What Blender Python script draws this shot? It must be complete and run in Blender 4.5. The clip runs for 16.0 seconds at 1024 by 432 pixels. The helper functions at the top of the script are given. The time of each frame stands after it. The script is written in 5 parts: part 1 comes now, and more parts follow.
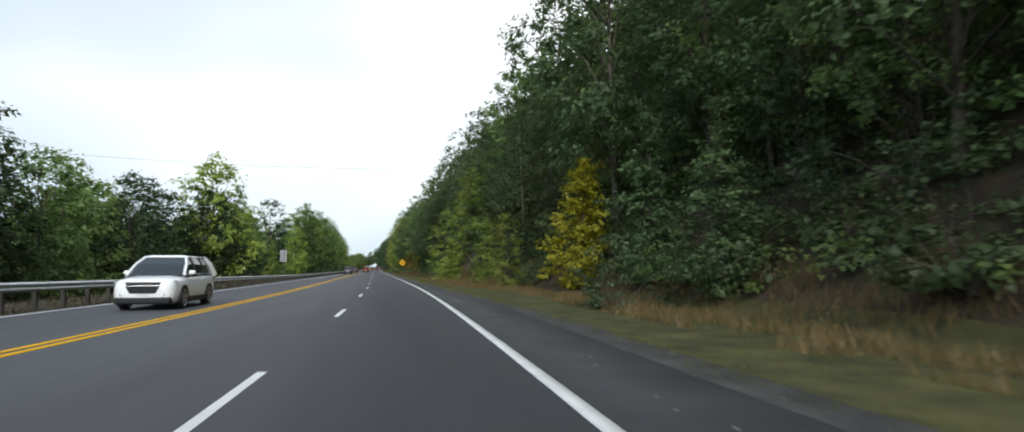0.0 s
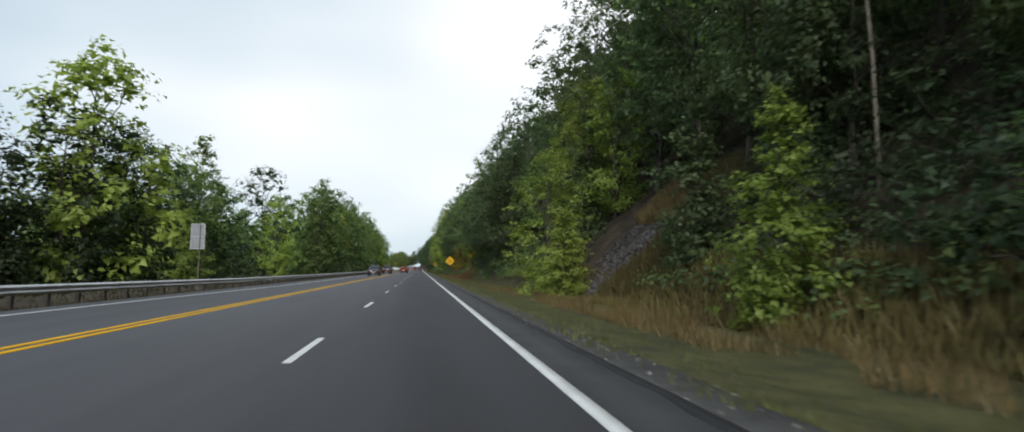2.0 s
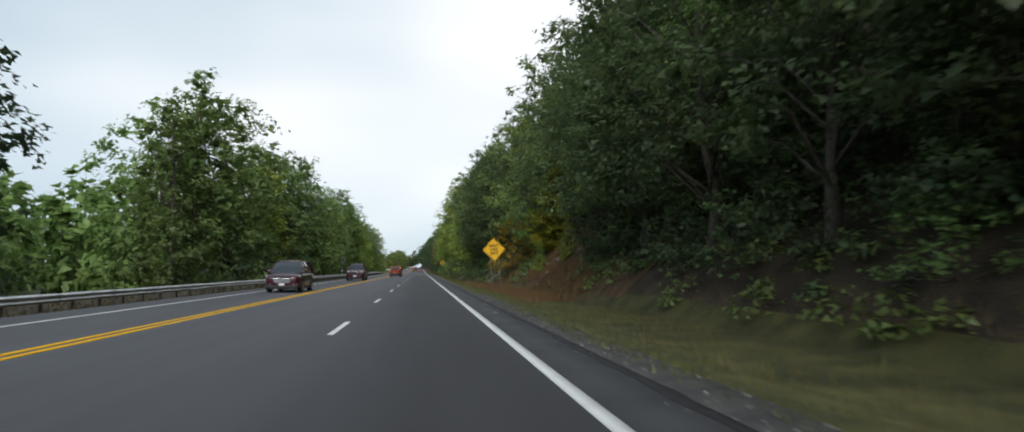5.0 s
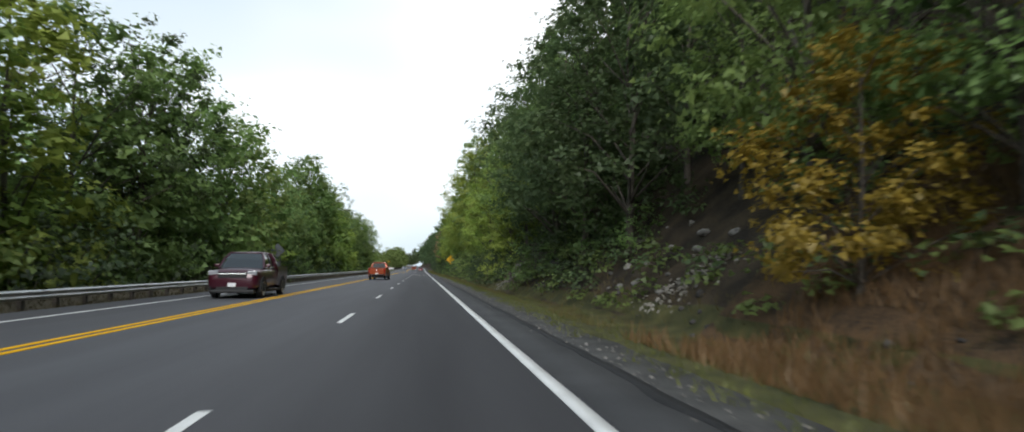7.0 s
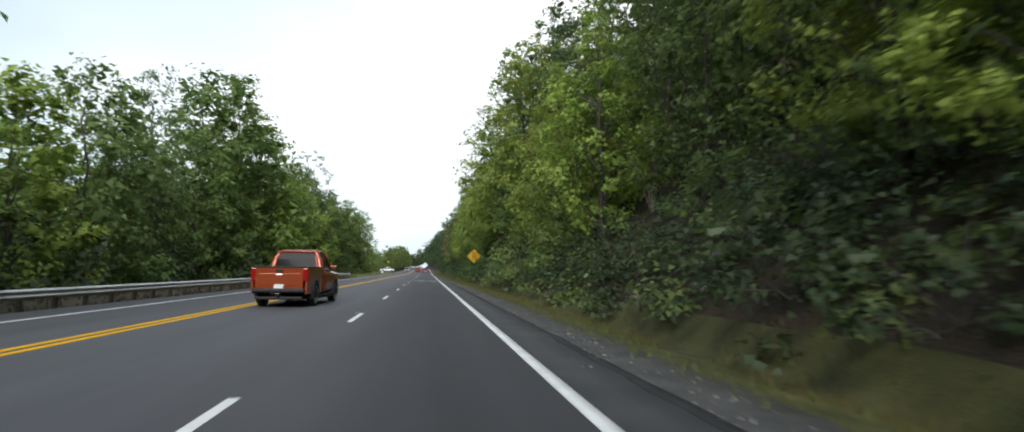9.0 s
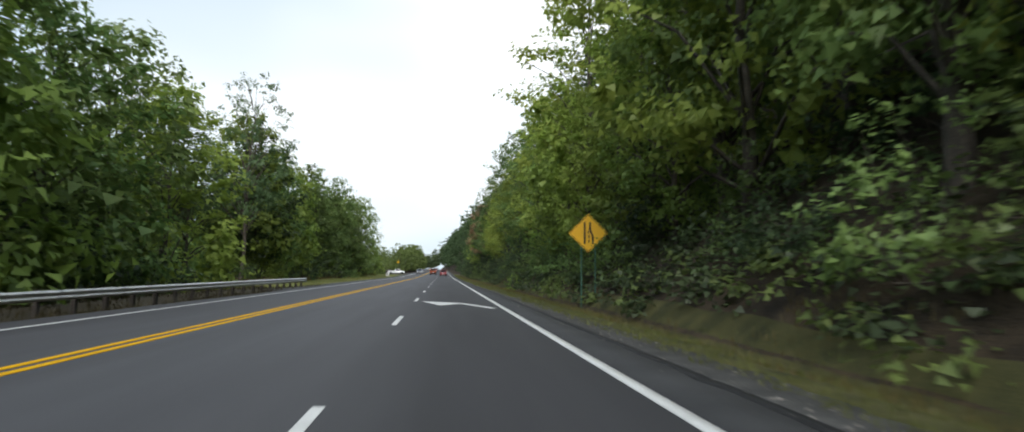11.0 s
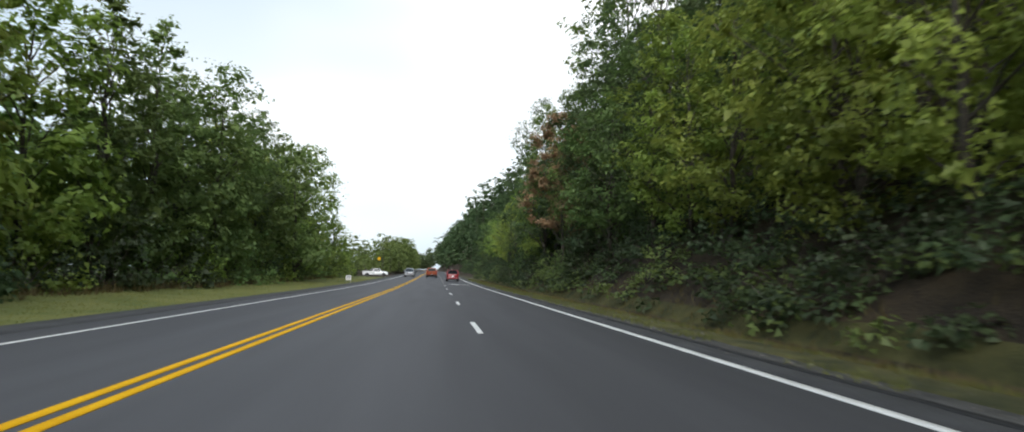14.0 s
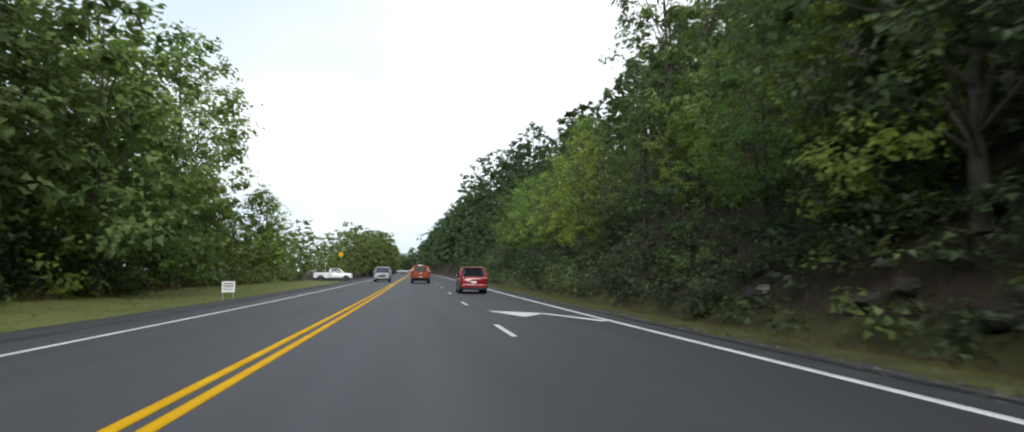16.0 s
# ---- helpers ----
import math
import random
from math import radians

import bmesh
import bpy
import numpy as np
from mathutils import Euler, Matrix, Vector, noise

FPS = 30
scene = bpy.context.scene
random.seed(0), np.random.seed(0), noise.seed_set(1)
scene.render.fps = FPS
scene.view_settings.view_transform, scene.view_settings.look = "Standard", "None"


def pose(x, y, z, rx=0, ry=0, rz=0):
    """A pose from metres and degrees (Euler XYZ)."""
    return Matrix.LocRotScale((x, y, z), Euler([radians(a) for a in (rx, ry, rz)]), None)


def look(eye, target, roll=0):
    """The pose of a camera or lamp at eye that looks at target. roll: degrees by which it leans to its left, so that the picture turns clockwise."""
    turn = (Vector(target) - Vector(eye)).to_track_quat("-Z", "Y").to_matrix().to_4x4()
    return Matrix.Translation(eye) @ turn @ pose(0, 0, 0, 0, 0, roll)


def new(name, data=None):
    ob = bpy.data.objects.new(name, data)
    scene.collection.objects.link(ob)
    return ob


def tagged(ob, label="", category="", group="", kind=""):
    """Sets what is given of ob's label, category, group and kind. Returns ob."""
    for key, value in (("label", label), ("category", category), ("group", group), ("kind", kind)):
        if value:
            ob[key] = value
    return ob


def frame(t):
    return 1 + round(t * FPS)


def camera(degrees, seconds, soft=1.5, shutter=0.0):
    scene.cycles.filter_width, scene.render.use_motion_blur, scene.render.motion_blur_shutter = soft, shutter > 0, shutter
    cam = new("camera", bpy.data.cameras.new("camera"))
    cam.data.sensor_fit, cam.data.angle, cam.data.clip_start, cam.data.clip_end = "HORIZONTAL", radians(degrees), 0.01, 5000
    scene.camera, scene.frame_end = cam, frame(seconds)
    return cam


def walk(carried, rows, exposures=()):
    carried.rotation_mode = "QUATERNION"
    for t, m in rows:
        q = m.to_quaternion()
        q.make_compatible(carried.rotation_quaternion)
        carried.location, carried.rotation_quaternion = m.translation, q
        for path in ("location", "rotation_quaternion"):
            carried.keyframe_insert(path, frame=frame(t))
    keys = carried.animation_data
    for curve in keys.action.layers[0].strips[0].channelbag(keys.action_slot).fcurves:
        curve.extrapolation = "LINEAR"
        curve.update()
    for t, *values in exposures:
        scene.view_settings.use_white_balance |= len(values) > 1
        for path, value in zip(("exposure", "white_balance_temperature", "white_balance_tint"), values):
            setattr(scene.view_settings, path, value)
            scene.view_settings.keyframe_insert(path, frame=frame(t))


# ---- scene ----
# Road frame: y runs along the road, s is the sideways distance from the lane dashes (right is +).
def bend(y):
    """Sideways place of the lane dashes at y: the end of a right bend at the start, a left bend far ahead."""
    if y < 51.7:
        return -(51.7 - y) ** 2 / 2 * 0.000927
    return -(y - 560) ** 2 / 9000 if y > 560 else 0.0


def rise(y):
    """Level of the road: flat, then gently uphill from about y = 375."""
    q = max(0.0, y - 375)
    return q * q * 0.00008 if q < 50 else 0.2 + (q - 50) * 0.008


def heading(y):
    """Turn of the road at y, degrees about z."""
    return -math.degrees(math.atan((bend(y + 0.5) - bend(y - 0.5))))


def on_road(s, y, z=0.0, turn=0.0):
    return pose(bend(y) + s, y, z + rise(y), 0, 0, heading(y) + turn)


# ---- camera ----
cam = camera(77.9, 16.0, 1.65, 0.17)
PATH = [
    (0.0, 0.46, 0.01, 1.257, -12.13, 4.75, 0.10),
    (0.5, 0.93, 11.34, 1.257, -11.42, 4.81, -0.35),
    (1.0, 1.32, 22.57, 1.257, -10.32, 4.85, -0.69),
    (1.5, 1.59, 33.92, 1.257, -9.09, 4.87, -0.86),
    (2.0, 1.70, 45.30, 1.257, -8.24, 4.88, -0.82),
    (2.5, 1.72, 56.60, 1.257, -7.87, 4.92, -0.69),
    (3.0, 1.70, 68.07, 1.257, -7.82, 4.94, -0.58),
    (5.5, 1.74, 125.77, 1.257, -8.20, 4.85, -0.03),
    (6.0, 1.78, 137.06, 1.257, -8.31, 4.90, -0.11),
    (6.5, 1.81, 148.81, 1.257, -8.28, 4.85, -0.25),
    (7.0, 1.85, 160.86, 1.257, -8.09, 4.80, -0.43),
    (7.5, 1.86, 172.99, 1.257, -7.85, 4.81, -0.65),
    (8.0, 1.85, 185.06, 1.257, -7.74, 4.86, -0.83),
    (8.5, 1.83, 197.13, 1.257, -7.72, 4.90, -0.83),
    (9.0, 1.81, 209.04, 1.257, -7.63, 4.98, -0.70),
    (9.5, 1.75, 221.01, 1.257, -7.41, 5.15, -0.70),
    (12.0, 0.40, 282.94, 1.257, -5.86, 5.09, -0.37),
    (12.5, 0.01, 295.23, 1.257, -6.13, 5.16, -0.41),
    (13.0, -0.33, 308.03, 1.257, -6.35, 5.22, -0.48),
    (13.5, -0.65, 320.19, 1.257, -6.57, 5.25, -0.65),
    (14.0, -0.99, 333.02, 1.257, -6.89, 5.27, -0.82),
    (14.5, -1.33, 345.63, 1.257, -7.24, 5.33, -0.94),
    (15.0, -1.63, 357.95, 1.257, -7.67, 5.36, -0.93),
    (15.5, -1.84, 370.43, 1.257, -8.11, 5.36, -0.72),
    (16.0, -1.96, 382.62, 1.257, -8.49, 5.39, -0.40),
]
walk(cam, [(t, pose(x, y, z, 90 + pitch, roll, yaw)) for t, x, y, z, yaw, pitch, roll in PATH],
     [(0.0, 0.04), (1.0, 0.04), (2.5, -0.17), (5.5, -0.13), (6.5, 0.1), (7.5, 0.06), (9.0, 0.2), (12.0, 0.05), (12.5, 0.1), (16.0, 0.1)])

# ---- light ----
world = bpy.data.worlds.new("overcast_sky")
scene.world = world
world.use_nodes = True
nt = world.node_tree
nt.nodes.clear()
w_out = nt.nodes.new("ShaderNodeOutputWorld")
w_bg = nt.nodes.new("ShaderNodeBackground")
w_sky = nt.nodes.new("ShaderNodeTexSky")
w_sky.sky_type = "NISHITA"
w_sky.sun_disc = False
w_sky.sun_elevation = radians(38)
w_sky.sun_rotation = radians(186)
w_tint = nt.nodes.new("ShaderNodeMixRGB")
w_tint.blend_type = "MULTIPLY"
w_tint.inputs[0].default_value = 1.0
w_tint.inputs[2].default_value = (0.1, 0.1, 0.1, 1)
w_co = nt.nodes.new("ShaderNodeTexCoord")
w_map = nt.nodes.new("ShaderNodeMapping")
w_map.inputs["Scale"].default_value = (1.0, 1.0, 2.6)
w_map.inputs["Location"].default_value = (0.35, 0.2, 0.1)
w_noise = nt.nodes.new("ShaderNodeTexNoise")
w_noise.inputs["Scale"].default_value = 1.15
w_noise.inputs["Detail"].default_value = 2.5
w_noise.inputs["Roughness"].default_value = 0.5
w_dot = nt.nodes.new("ShaderNodeVectorMath")
w_dot.operation = "DOT_PRODUCT"
w_dot.inputs[1].default_value = (math.sin(radians(4)) * math.cos(radians(30)), math.cos(radians(4)) * math.cos(radians(30)), math.sin(radians(30)))
w_glow = nt.nodes.new("ShaderNodeMapRange")
w_glow.inputs["From Min"].default_value = 0.75
w_glow.inputs["From Max"].default_value = 1.0
w_glow.inputs["To Min"].default_value = 0.0
w_glow.inputs["To Max"].default_value = 0.27
w_add = nt.nodes.new("ShaderNodeMath")
w_ramp = nt.nodes.new("ShaderNodeValToRGB")
w_ramp.color_ramp.elements[0].position = 0.54
w_ramp.color_ramp.elements[0].color = (0.44, 0.55, 0.635, 1)
w_half = w_ramp.color_ramp.elements.new(0.71)
w_half.color = (0.6, 0.685, 0.745, 1)
w_ramp.color_ramp.elements[2].position = 0.93
w_ramp.color_ramp.elements[2].color = (0.92, 0.93, 0.935, 1)
w_mix = nt.nodes.new("ShaderNodeMixRGB")
w_mix.inputs[0].default_value = 0.92
for a, b in ((w_co.outputs["Generated"], w_map.inputs[0]), (w_map.outputs[0], w_noise.inputs["Vector"]),
             (w_co.outputs["Generated"], w_dot.inputs[0]), (w_dot.outputs["Value"], w_glow.inputs["Value"]),
             (w_glow.outputs[0], w_add.inputs[0]), (w_noise.outputs[0], w_add.inputs[1]),
             (w_add.outputs[0], w_ramp.inputs[0]), (w_sky.outputs[0], w_tint.inputs[1]),
             (w_tint.outputs[0], w_mix.inputs[1]), (w_ramp.outputs[0], w_mix.inputs[2]),
             (w_mix.outputs[0], w_bg.inputs[0]), (w_bg.outputs[0], w_out.inputs[0])):
    nt.links.new(a, b)
w_bg.inputs[1].default_value = 1.35
sun_data = bpy.data.lights.new("sun", "SUN")
sun_data.energy = 3.0
sun_data.angle = radians(35)
sun_data.color = (1.0, 0.98, 0.95)
sun = new("sun", sun_data)
sun.matrix_world = look((-7, -66, 52), (0, 0, 0))
scene.view_settings.exposure = 0.0


# ---- materials ----
def material(name, base, rough=0.8, second=None, scale=3.0, fine=40.0, bump=0.15, metal=0.0, island=0.0, obvar=0.0, spec=0.3, dist=0.02, stretch=None):
    """Two-scale procedural surface: a broad mottling and a fine grain with relief."""
    m = bpy.data.materials.new(name)
    m.use_nodes = True
    t = m.node_tree
    p = t.nodes["Principled BSDF"]
    p.inputs["Roughness"].default_value = rough
    p.inputs["Metallic"].default_value = metal
    p.inputs["Specular IOR Level"].default_value = spec
    co = t.nodes.new("ShaderNodeNewGeometry")
    big = t.nodes.new("ShaderNodeTexNoise")
    big.inputs["Scale"].default_value = scale
    big.inputs["Detail"].default_value = 4
    small = t.nodes.new("ShaderNodeTexNoise")
    small.inputs["Scale"].default_value = fine
    small.inputs["Detail"].default_value = 3
    if stretch:
        sc = t.nodes.new("ShaderNodeVectorMath")
        sc.operation = "MULTIPLY"
        sc.inputs[1].default_value = stretch
        t.links.new(co.outputs["Position"], sc.inputs[0])
        t.links.new(sc.outputs[0], big.inputs["Vector"])
    else:
        t.links.new(co.outputs["Position"], big.inputs["Vector"])
    t.links.new(co.outputs["Position"], small.inputs["Vector"])
    add = t.nodes.new("ShaderNodeMath")
    add.operation = "MULTIPLY_ADD"
    add.inputs[1].default_value = 0.45
    t.links.new(small.outputs[0], add.inputs[0])
    half = t.nodes.new("ShaderNodeMath")
    half.operation = "MULTIPLY"
    half.inputs[1].default_value = 0.55
    t.links.new(big.outputs[0], half.inputs[0])
    t.links.new(half.outputs[0], add.inputs[2])
    ramp = t.nodes.new("ShaderNodeValToRGB")
    ramp.color_ramp.elements[0].position = 0.38
    ramp.color_ramp.elements[1].position = 0.62
    ramp.color_ramp.elements[0].color = (*base, 1)
    ramp.color_ramp.elements[1].color = (*(second or [c * 1.25 for c in base]), 1)
    t.links.new(add.outputs[0], ramp.inputs[0])
    colour = ramp.outputs[0]
    if island or obvar:
        hsv = t.nodes.new("ShaderNodeHueSaturation")
        info = t.nodes.new("ShaderNodeObjectInfo")
        v = t.nodes.new("ShaderNodeMath")
        v.operation = "MULTIPLY_ADD"
        v.inputs[1].default_value = island * 2
        v.inputs[2].default_value = 1 - island
        t.links.new(co.outputs["Random Per Island"], v.inputs[0])
        v2 = t.nodes.new("ShaderNodeMath")
        v2.operation = "MULTIPLY_ADD"
        v2.inputs[1].default_value = obvar * 2
        t.links.new(info.outputs["Random"], v2.inputs[0])
        s2 = t.nodes.new("ShaderNodeMath")
        s2.operation = "SUBTRACT"
        s2.inputs[1].default_value = obvar
        t.links.new(v.outputs[0], s2.inputs[0])
        t.links.new(s2.outputs[0], v2.inputs[2])
        t.links.new(v2.outputs[0], hsv.inputs["Value"])
        t.links.new(colour, hsv.inputs["Color"])
        colour = hsv.outputs[0]
    t.links.new(colour, p.inputs["Base Color"])
    if bump:
        b = t.nodes.new("ShaderNodeBump")
        b.inputs["Strength"].default_value = bump
        b.inputs["Distance"].default_value = dist
        t.links.new(add.outputs[0], b.inputs["Height"])
        t.links.new(b.outputs[0], p.inputs["Normal"])
    return m


def leaf_material(name, dark, light, through_part=0.44, hue=0.02):
    """Leaves: colour varies from leaf to leaf and from tree to tree, some light passes through."""
    m = bpy.data.materials.new(name)
    m.use_nodes = True
    t = m.node_tree
    t.nodes.clear()
    out = t.nodes.new("ShaderNodeOutputMaterial")
    geo = t.nodes.new("ShaderNodeNewGeometry")
    info = t.nodes.new("ShaderNodeObjectInfo")
    big = t.nodes.new("ShaderNodeTexNoise")
    big.inputs["Scale"].default_value = 0.5
    big.inputs["Detail"].default_value = 2
    t.links.new(geo.outputs["Position"], big.inputs["Vector"])
    fac = t.nodes.new("ShaderNodeMath")
    fac.operation = "MULTIPLY_ADD"
    fac.inputs[1].default_value = 0.4
    t.links.new(geo.outputs["Random Per Island"], fac.inputs[0])
    off = t.nodes.new("ShaderNodeMath")
    off.operation = "MULTIPLY_ADD"
    off.inputs[1].default_value = 1.2
    off.inputs[2].default_value = -0.3
    t.links.new(big.outputs[0], off.inputs[0])
    t.links.new(off.outputs[0], fac.inputs[2])
    mix = t.nodes.new("ShaderNodeValToRGB")
    mix.color_ramp.elements[0].color = (*dark, 1)
    mix.color_ramp.elements[1].color = (*light, 1)
    t.links.new(fac.outputs[0], mix.inputs[0])
    hsv = t.nodes.new("ShaderNodeHueSaturation")
    h = t.nodes.new("ShaderNodeMath")
    h.operation = "MULTIPLY_ADD"
    h.inputs[1].default_value = hue * 2
    h.inputs[2].default_value = 0.5 - hue
    t.links.new(info.outputs["Random"], h.inputs[0])
    t.links.new(h.outputs[0], hsv.inputs["Hue"])
    again = t.nodes.new("ShaderNodeMath")
    again.operation = "MULTIPLY"
    again.inputs[1].default_value = 7.31
    t.links.new(info.outputs["Random"], again.inputs[0])
    part_of = t.nodes.new("ShaderNodeMath")
    part_of.operation = "FRACT"
    t.links.new(again.outputs[0], part_of.inputs[0])
    val = t.nodes.new("ShaderNodeMath")
    val.operation = "MULTIPLY_ADD"
    val.inputs[1].default_value = 0.55
    val.inputs[2].default_value = 0.75
    t.links.new(part_of.outputs[0], val.inputs[0])
    t.links.new(val.outputs[0], hsv.inputs["Value"])
    t.links.new(mix.outputs[0], hsv.inputs["Color"])
    dif = t.nodes.new("ShaderNodeBsdfDiffuse")
    tra = t.nodes.new("ShaderNodeBsdfTranslucent")
    gls = t.nodes.new("ShaderNodeBsdfGlossy")
    gls.inputs["Roughness"].default_value = 0.45
    gls.inputs["Color"].default_value = (0.8, 0.85, 0.8, 1)
    t.links.new(hsv.outputs[0], dif.inputs["Color"])
    t.links.new(hsv.outputs[0], tra.inputs["Color"])
    m1 = t.nodes.new("ShaderNodeMixShader")
    m1.inputs[0].default_value = through_part
    t.links.new(dif.outputs[0], m1.inputs[1])
    t.links.new(tra.outputs[0], m1.inputs[2])
    m2 = t.nodes.new("ShaderNodeMixShader")
    m2.inputs[0].default_value = 0.02
    t.links.new(m1.outputs[0], m2.inputs[1])
    t.links.new(gls.outputs[0], m2.inputs[2])
    t.links.new(m2.outputs[0], out.inputs[0])
    return m


def glass_material(name, tint=(0.02, 0.025, 0.03)):
    m = bpy.data.materials.new(name)
    m.use_nodes = True
    p = m.node_tree.nodes["Principled BSDF"]
    p.inputs["Base Color"].default_value = (*tint, 1)
    p.inputs["Roughness"].default_value = 0.06
    p.inputs["Specular IOR Level"].default_value = 0.6
    return m


def paint_material(name, base, metal=0.0):
    m = material(name, base, 0.32, [c * 1.06 for c in base], 1.5, 60, 0.0, metal, spec=0.5)
    m.node_tree.nodes["Principled BSDF"].inputs["Coat Weight"].default_value = 0.6
    m.node_tree.nodes["Principled BSDF"].inputs["Coat Roughness"].default_value = 0.08
    return m


M_ASPHALT = material("asphalt", (0.054, 0.0535, 0.06), 0.72, (0.072, 0.072, 0.08), 1.3, 55, 0.35, dist=0.004, stretch=(1.0, 0.06, 1.0))
M_SHOULDER = material("shoulder_asphalt", (0.03, 0.03, 0.032), 0.8, (0.05, 0.05, 0.052), 0.8, 45, 0.5, dist=0.006)
M_TAR = material("tar_edge", (0.009, 0.009, 0.01), 0.8, (0.022, 0.022, 0.023), 2.5, 30, 0.6, dist=0.01)
M_GRAVEL = material("gravel", (0.036, 0.036, 0.036), 0.95, (0.085, 0.083, 0.08), 1.5, 28, 0.9, dist=0.03)
M_WHITE = material("white_road_paint", (0.5, 0.5, 0.49), 0.6, (0.66, 0.66, 0.65), 1.2, 35, 0.3, dist=0.003)
M_YELLOW = material("yellow_road_paint", (0.6, 0.31, 0.004), 0.8, (0.72, 0.4, 0.008), 1.2, 35, 0.3, dist=0.003, spec=0.1)
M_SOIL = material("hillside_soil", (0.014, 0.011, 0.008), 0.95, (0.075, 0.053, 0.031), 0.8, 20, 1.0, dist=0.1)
M_FOREST = material("forest_floor", (0.03, 0.045, 0.016), 0.95, (0.085, 0.1, 0.035), 0.25, 3, 1.0, dist=0.3)
M_STEEL = material("galvanised_steel", (0.42, 0.43, 0.44), 0.42, (0.56, 0.57, 0.58), 1.5, 30, 0.05, 0.75)
M_POST_GREEN = material("green_painted_post", (0.03, 0.085, 0.062), 0.6, (0.05, 0.13, 0.095), 3, 30, 0.1)
M_POST = material("rusting_steel_post", (0.1, 0.09, 0.075), 0.7, (0.2, 0.18, 0.15), 3, 30, 0.1, 0.3)
M_WOODPOST = material("weathered_wood", (0.035, 0.03, 0.026), 0.9, (0.075, 0.066, 0.058), 3, 40, 0.5)
M_BARK = material("bark", (0.055, 0.045, 0.036), 0.95, (0.13, 0.11, 0.09), 2.5, 18, 0.9, dist=0.03)
M_TWIG = material("dead_twigs", (0.07, 0.045, 0.028), 0.95, (0.14, 0.095, 0.06), 3, 30, 0.3)
M_STEM = material("tan_stem_bark", (0.17, 0.14, 0.105), 0.9, (0.33, 0.28, 0.21), 3, 20, 0.5, dist=0.02)
M_ROCK = material("grey_rock", (0.07, 0.066, 0.06), 0.9, (0.21, 0.195, 0.18), 1.8, 14, 0.9, island=0.3, dist=0.05)
# brown rock with the shade of the cut bank put into its colour
M_ROCK_SHADED = material("dark_rock", (0.018, 0.015, 0.013), 0.9, (0.06, 0.05, 0.042), 1.8, 14, 0.9, dist=0.05)
M_ROCK_PALE = material("pale_rock", (0.1, 0.092, 0.08), 0.9, (0.26, 0.24, 0.21), 1.8, 14, 0.9, island=0.3, dist=0.05)
M_LEAF = leaf_material("leaf_green", (0.1, 0.152, 0.047), (0.23, 0.315, 0.094))
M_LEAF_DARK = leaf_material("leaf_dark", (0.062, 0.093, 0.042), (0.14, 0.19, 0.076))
# deep green of dark trees; in low growth it holds painted-in shade
M_LEAF_DEEP_SHADE = leaf_material("leaf_deep_shade", (0.034, 0.054, 0.026), (0.085, 0.118, 0.05))
M_LEAF_LIGHT = leaf_material("leaf_light", (0.16, 0.22, 0.043), (0.34, 0.42, 0.088))
M_LEAF_YELLOW = leaf_material("leaf_yellow_green", (0.22, 0.21, 0.02), (0.46, 0.39, 0.04))
M_LEAF_AMBER = leaf_material("leaf_amber", (0.16, 0.11, 0.018), (0.34, 0.24, 0.04), hue=0.008)
M_LEAF_RUST = leaf_material("leaf_rust", (0.23, 0.145, 0.075), (0.44, 0.31, 0.18), hue=0.006)
M_GRASS = leaf_material("grass_green", (0.058, 0.068, 0.017), (0.14, 0.14, 0.04), 0.2)
M_STRAW = leaf_material("dry_grass", (0.08, 0.058, 0.024), (0.19, 0.14, 0.06), 0.2)
M_SIGN_Y = material("yellow_sign_sheeting", (0.72, 0.39, 0.015), 0.4, (0.78, 0.44, 0.02), 1, 60, 0.0)
M_BLACK = material("black_ink", (0.012, 0.012, 0.012), 0.5, None, 2, 60, 0.0)
M_SIGN_BACK = material("aluminium_sign_back", (0.24, 0.25, 0.26), 0.6, (0.32, 0.33, 0.34), 2, 40, 0.0, 0.2)
M_SIGN_DULL = material("weathered_sign_back", (0.1, 0.11, 0.115), 0.7, (0.15, 0.16, 0.165), 2, 40, 0.0)
M_SIGN_W = material("white_sign_sheeting", (0.7, 0.7, 0.7), 0.5, (0.78, 0.78, 0.78), 2, 60, 0.0)
M_TYRE = material("tyre_rubber", (0.014, 0.014, 0.015), 0.85, (0.025, 0.025, 0.025), 4, 60, 0.2)
M_RIM = material("alloy_rim", (0.35, 0.35, 0.36), 0.35, (0.45, 0.45, 0.46), 6, 60, 0.0, 0.8)
M_TRIM = material("black_plastic", (0.015, 0.015, 0.016), 0.6, (0.025, 0.025, 0.026), 3, 60, 0.1)
M_CHROME = material("chrome", (0.6, 0.6, 0.62), 0.15, (0.7, 0.7, 0.72), 3, 60, 0.0, 1.0)
M_LAMP = glass_material("headlamp_glass", (0.26, 0.27, 0.29))
M_TAIL = glass_material("tail_lamp_glass", (0.25, 0.008, 0.008))
M_GLASS = glass_material("car_glass")
M_GLASS_REAR = glass_material("privacy_glass", (0.008, 0.009, 0.01))
M_GLASS_REAR.node_tree.nodes["Principled BSDF"].inputs["Specular IOR Level"].default_value = 0.08
M_PLATE = material("number_plate", (0.55, 0.56, 0.58), 0.5, None, 3, 60, 0.0)


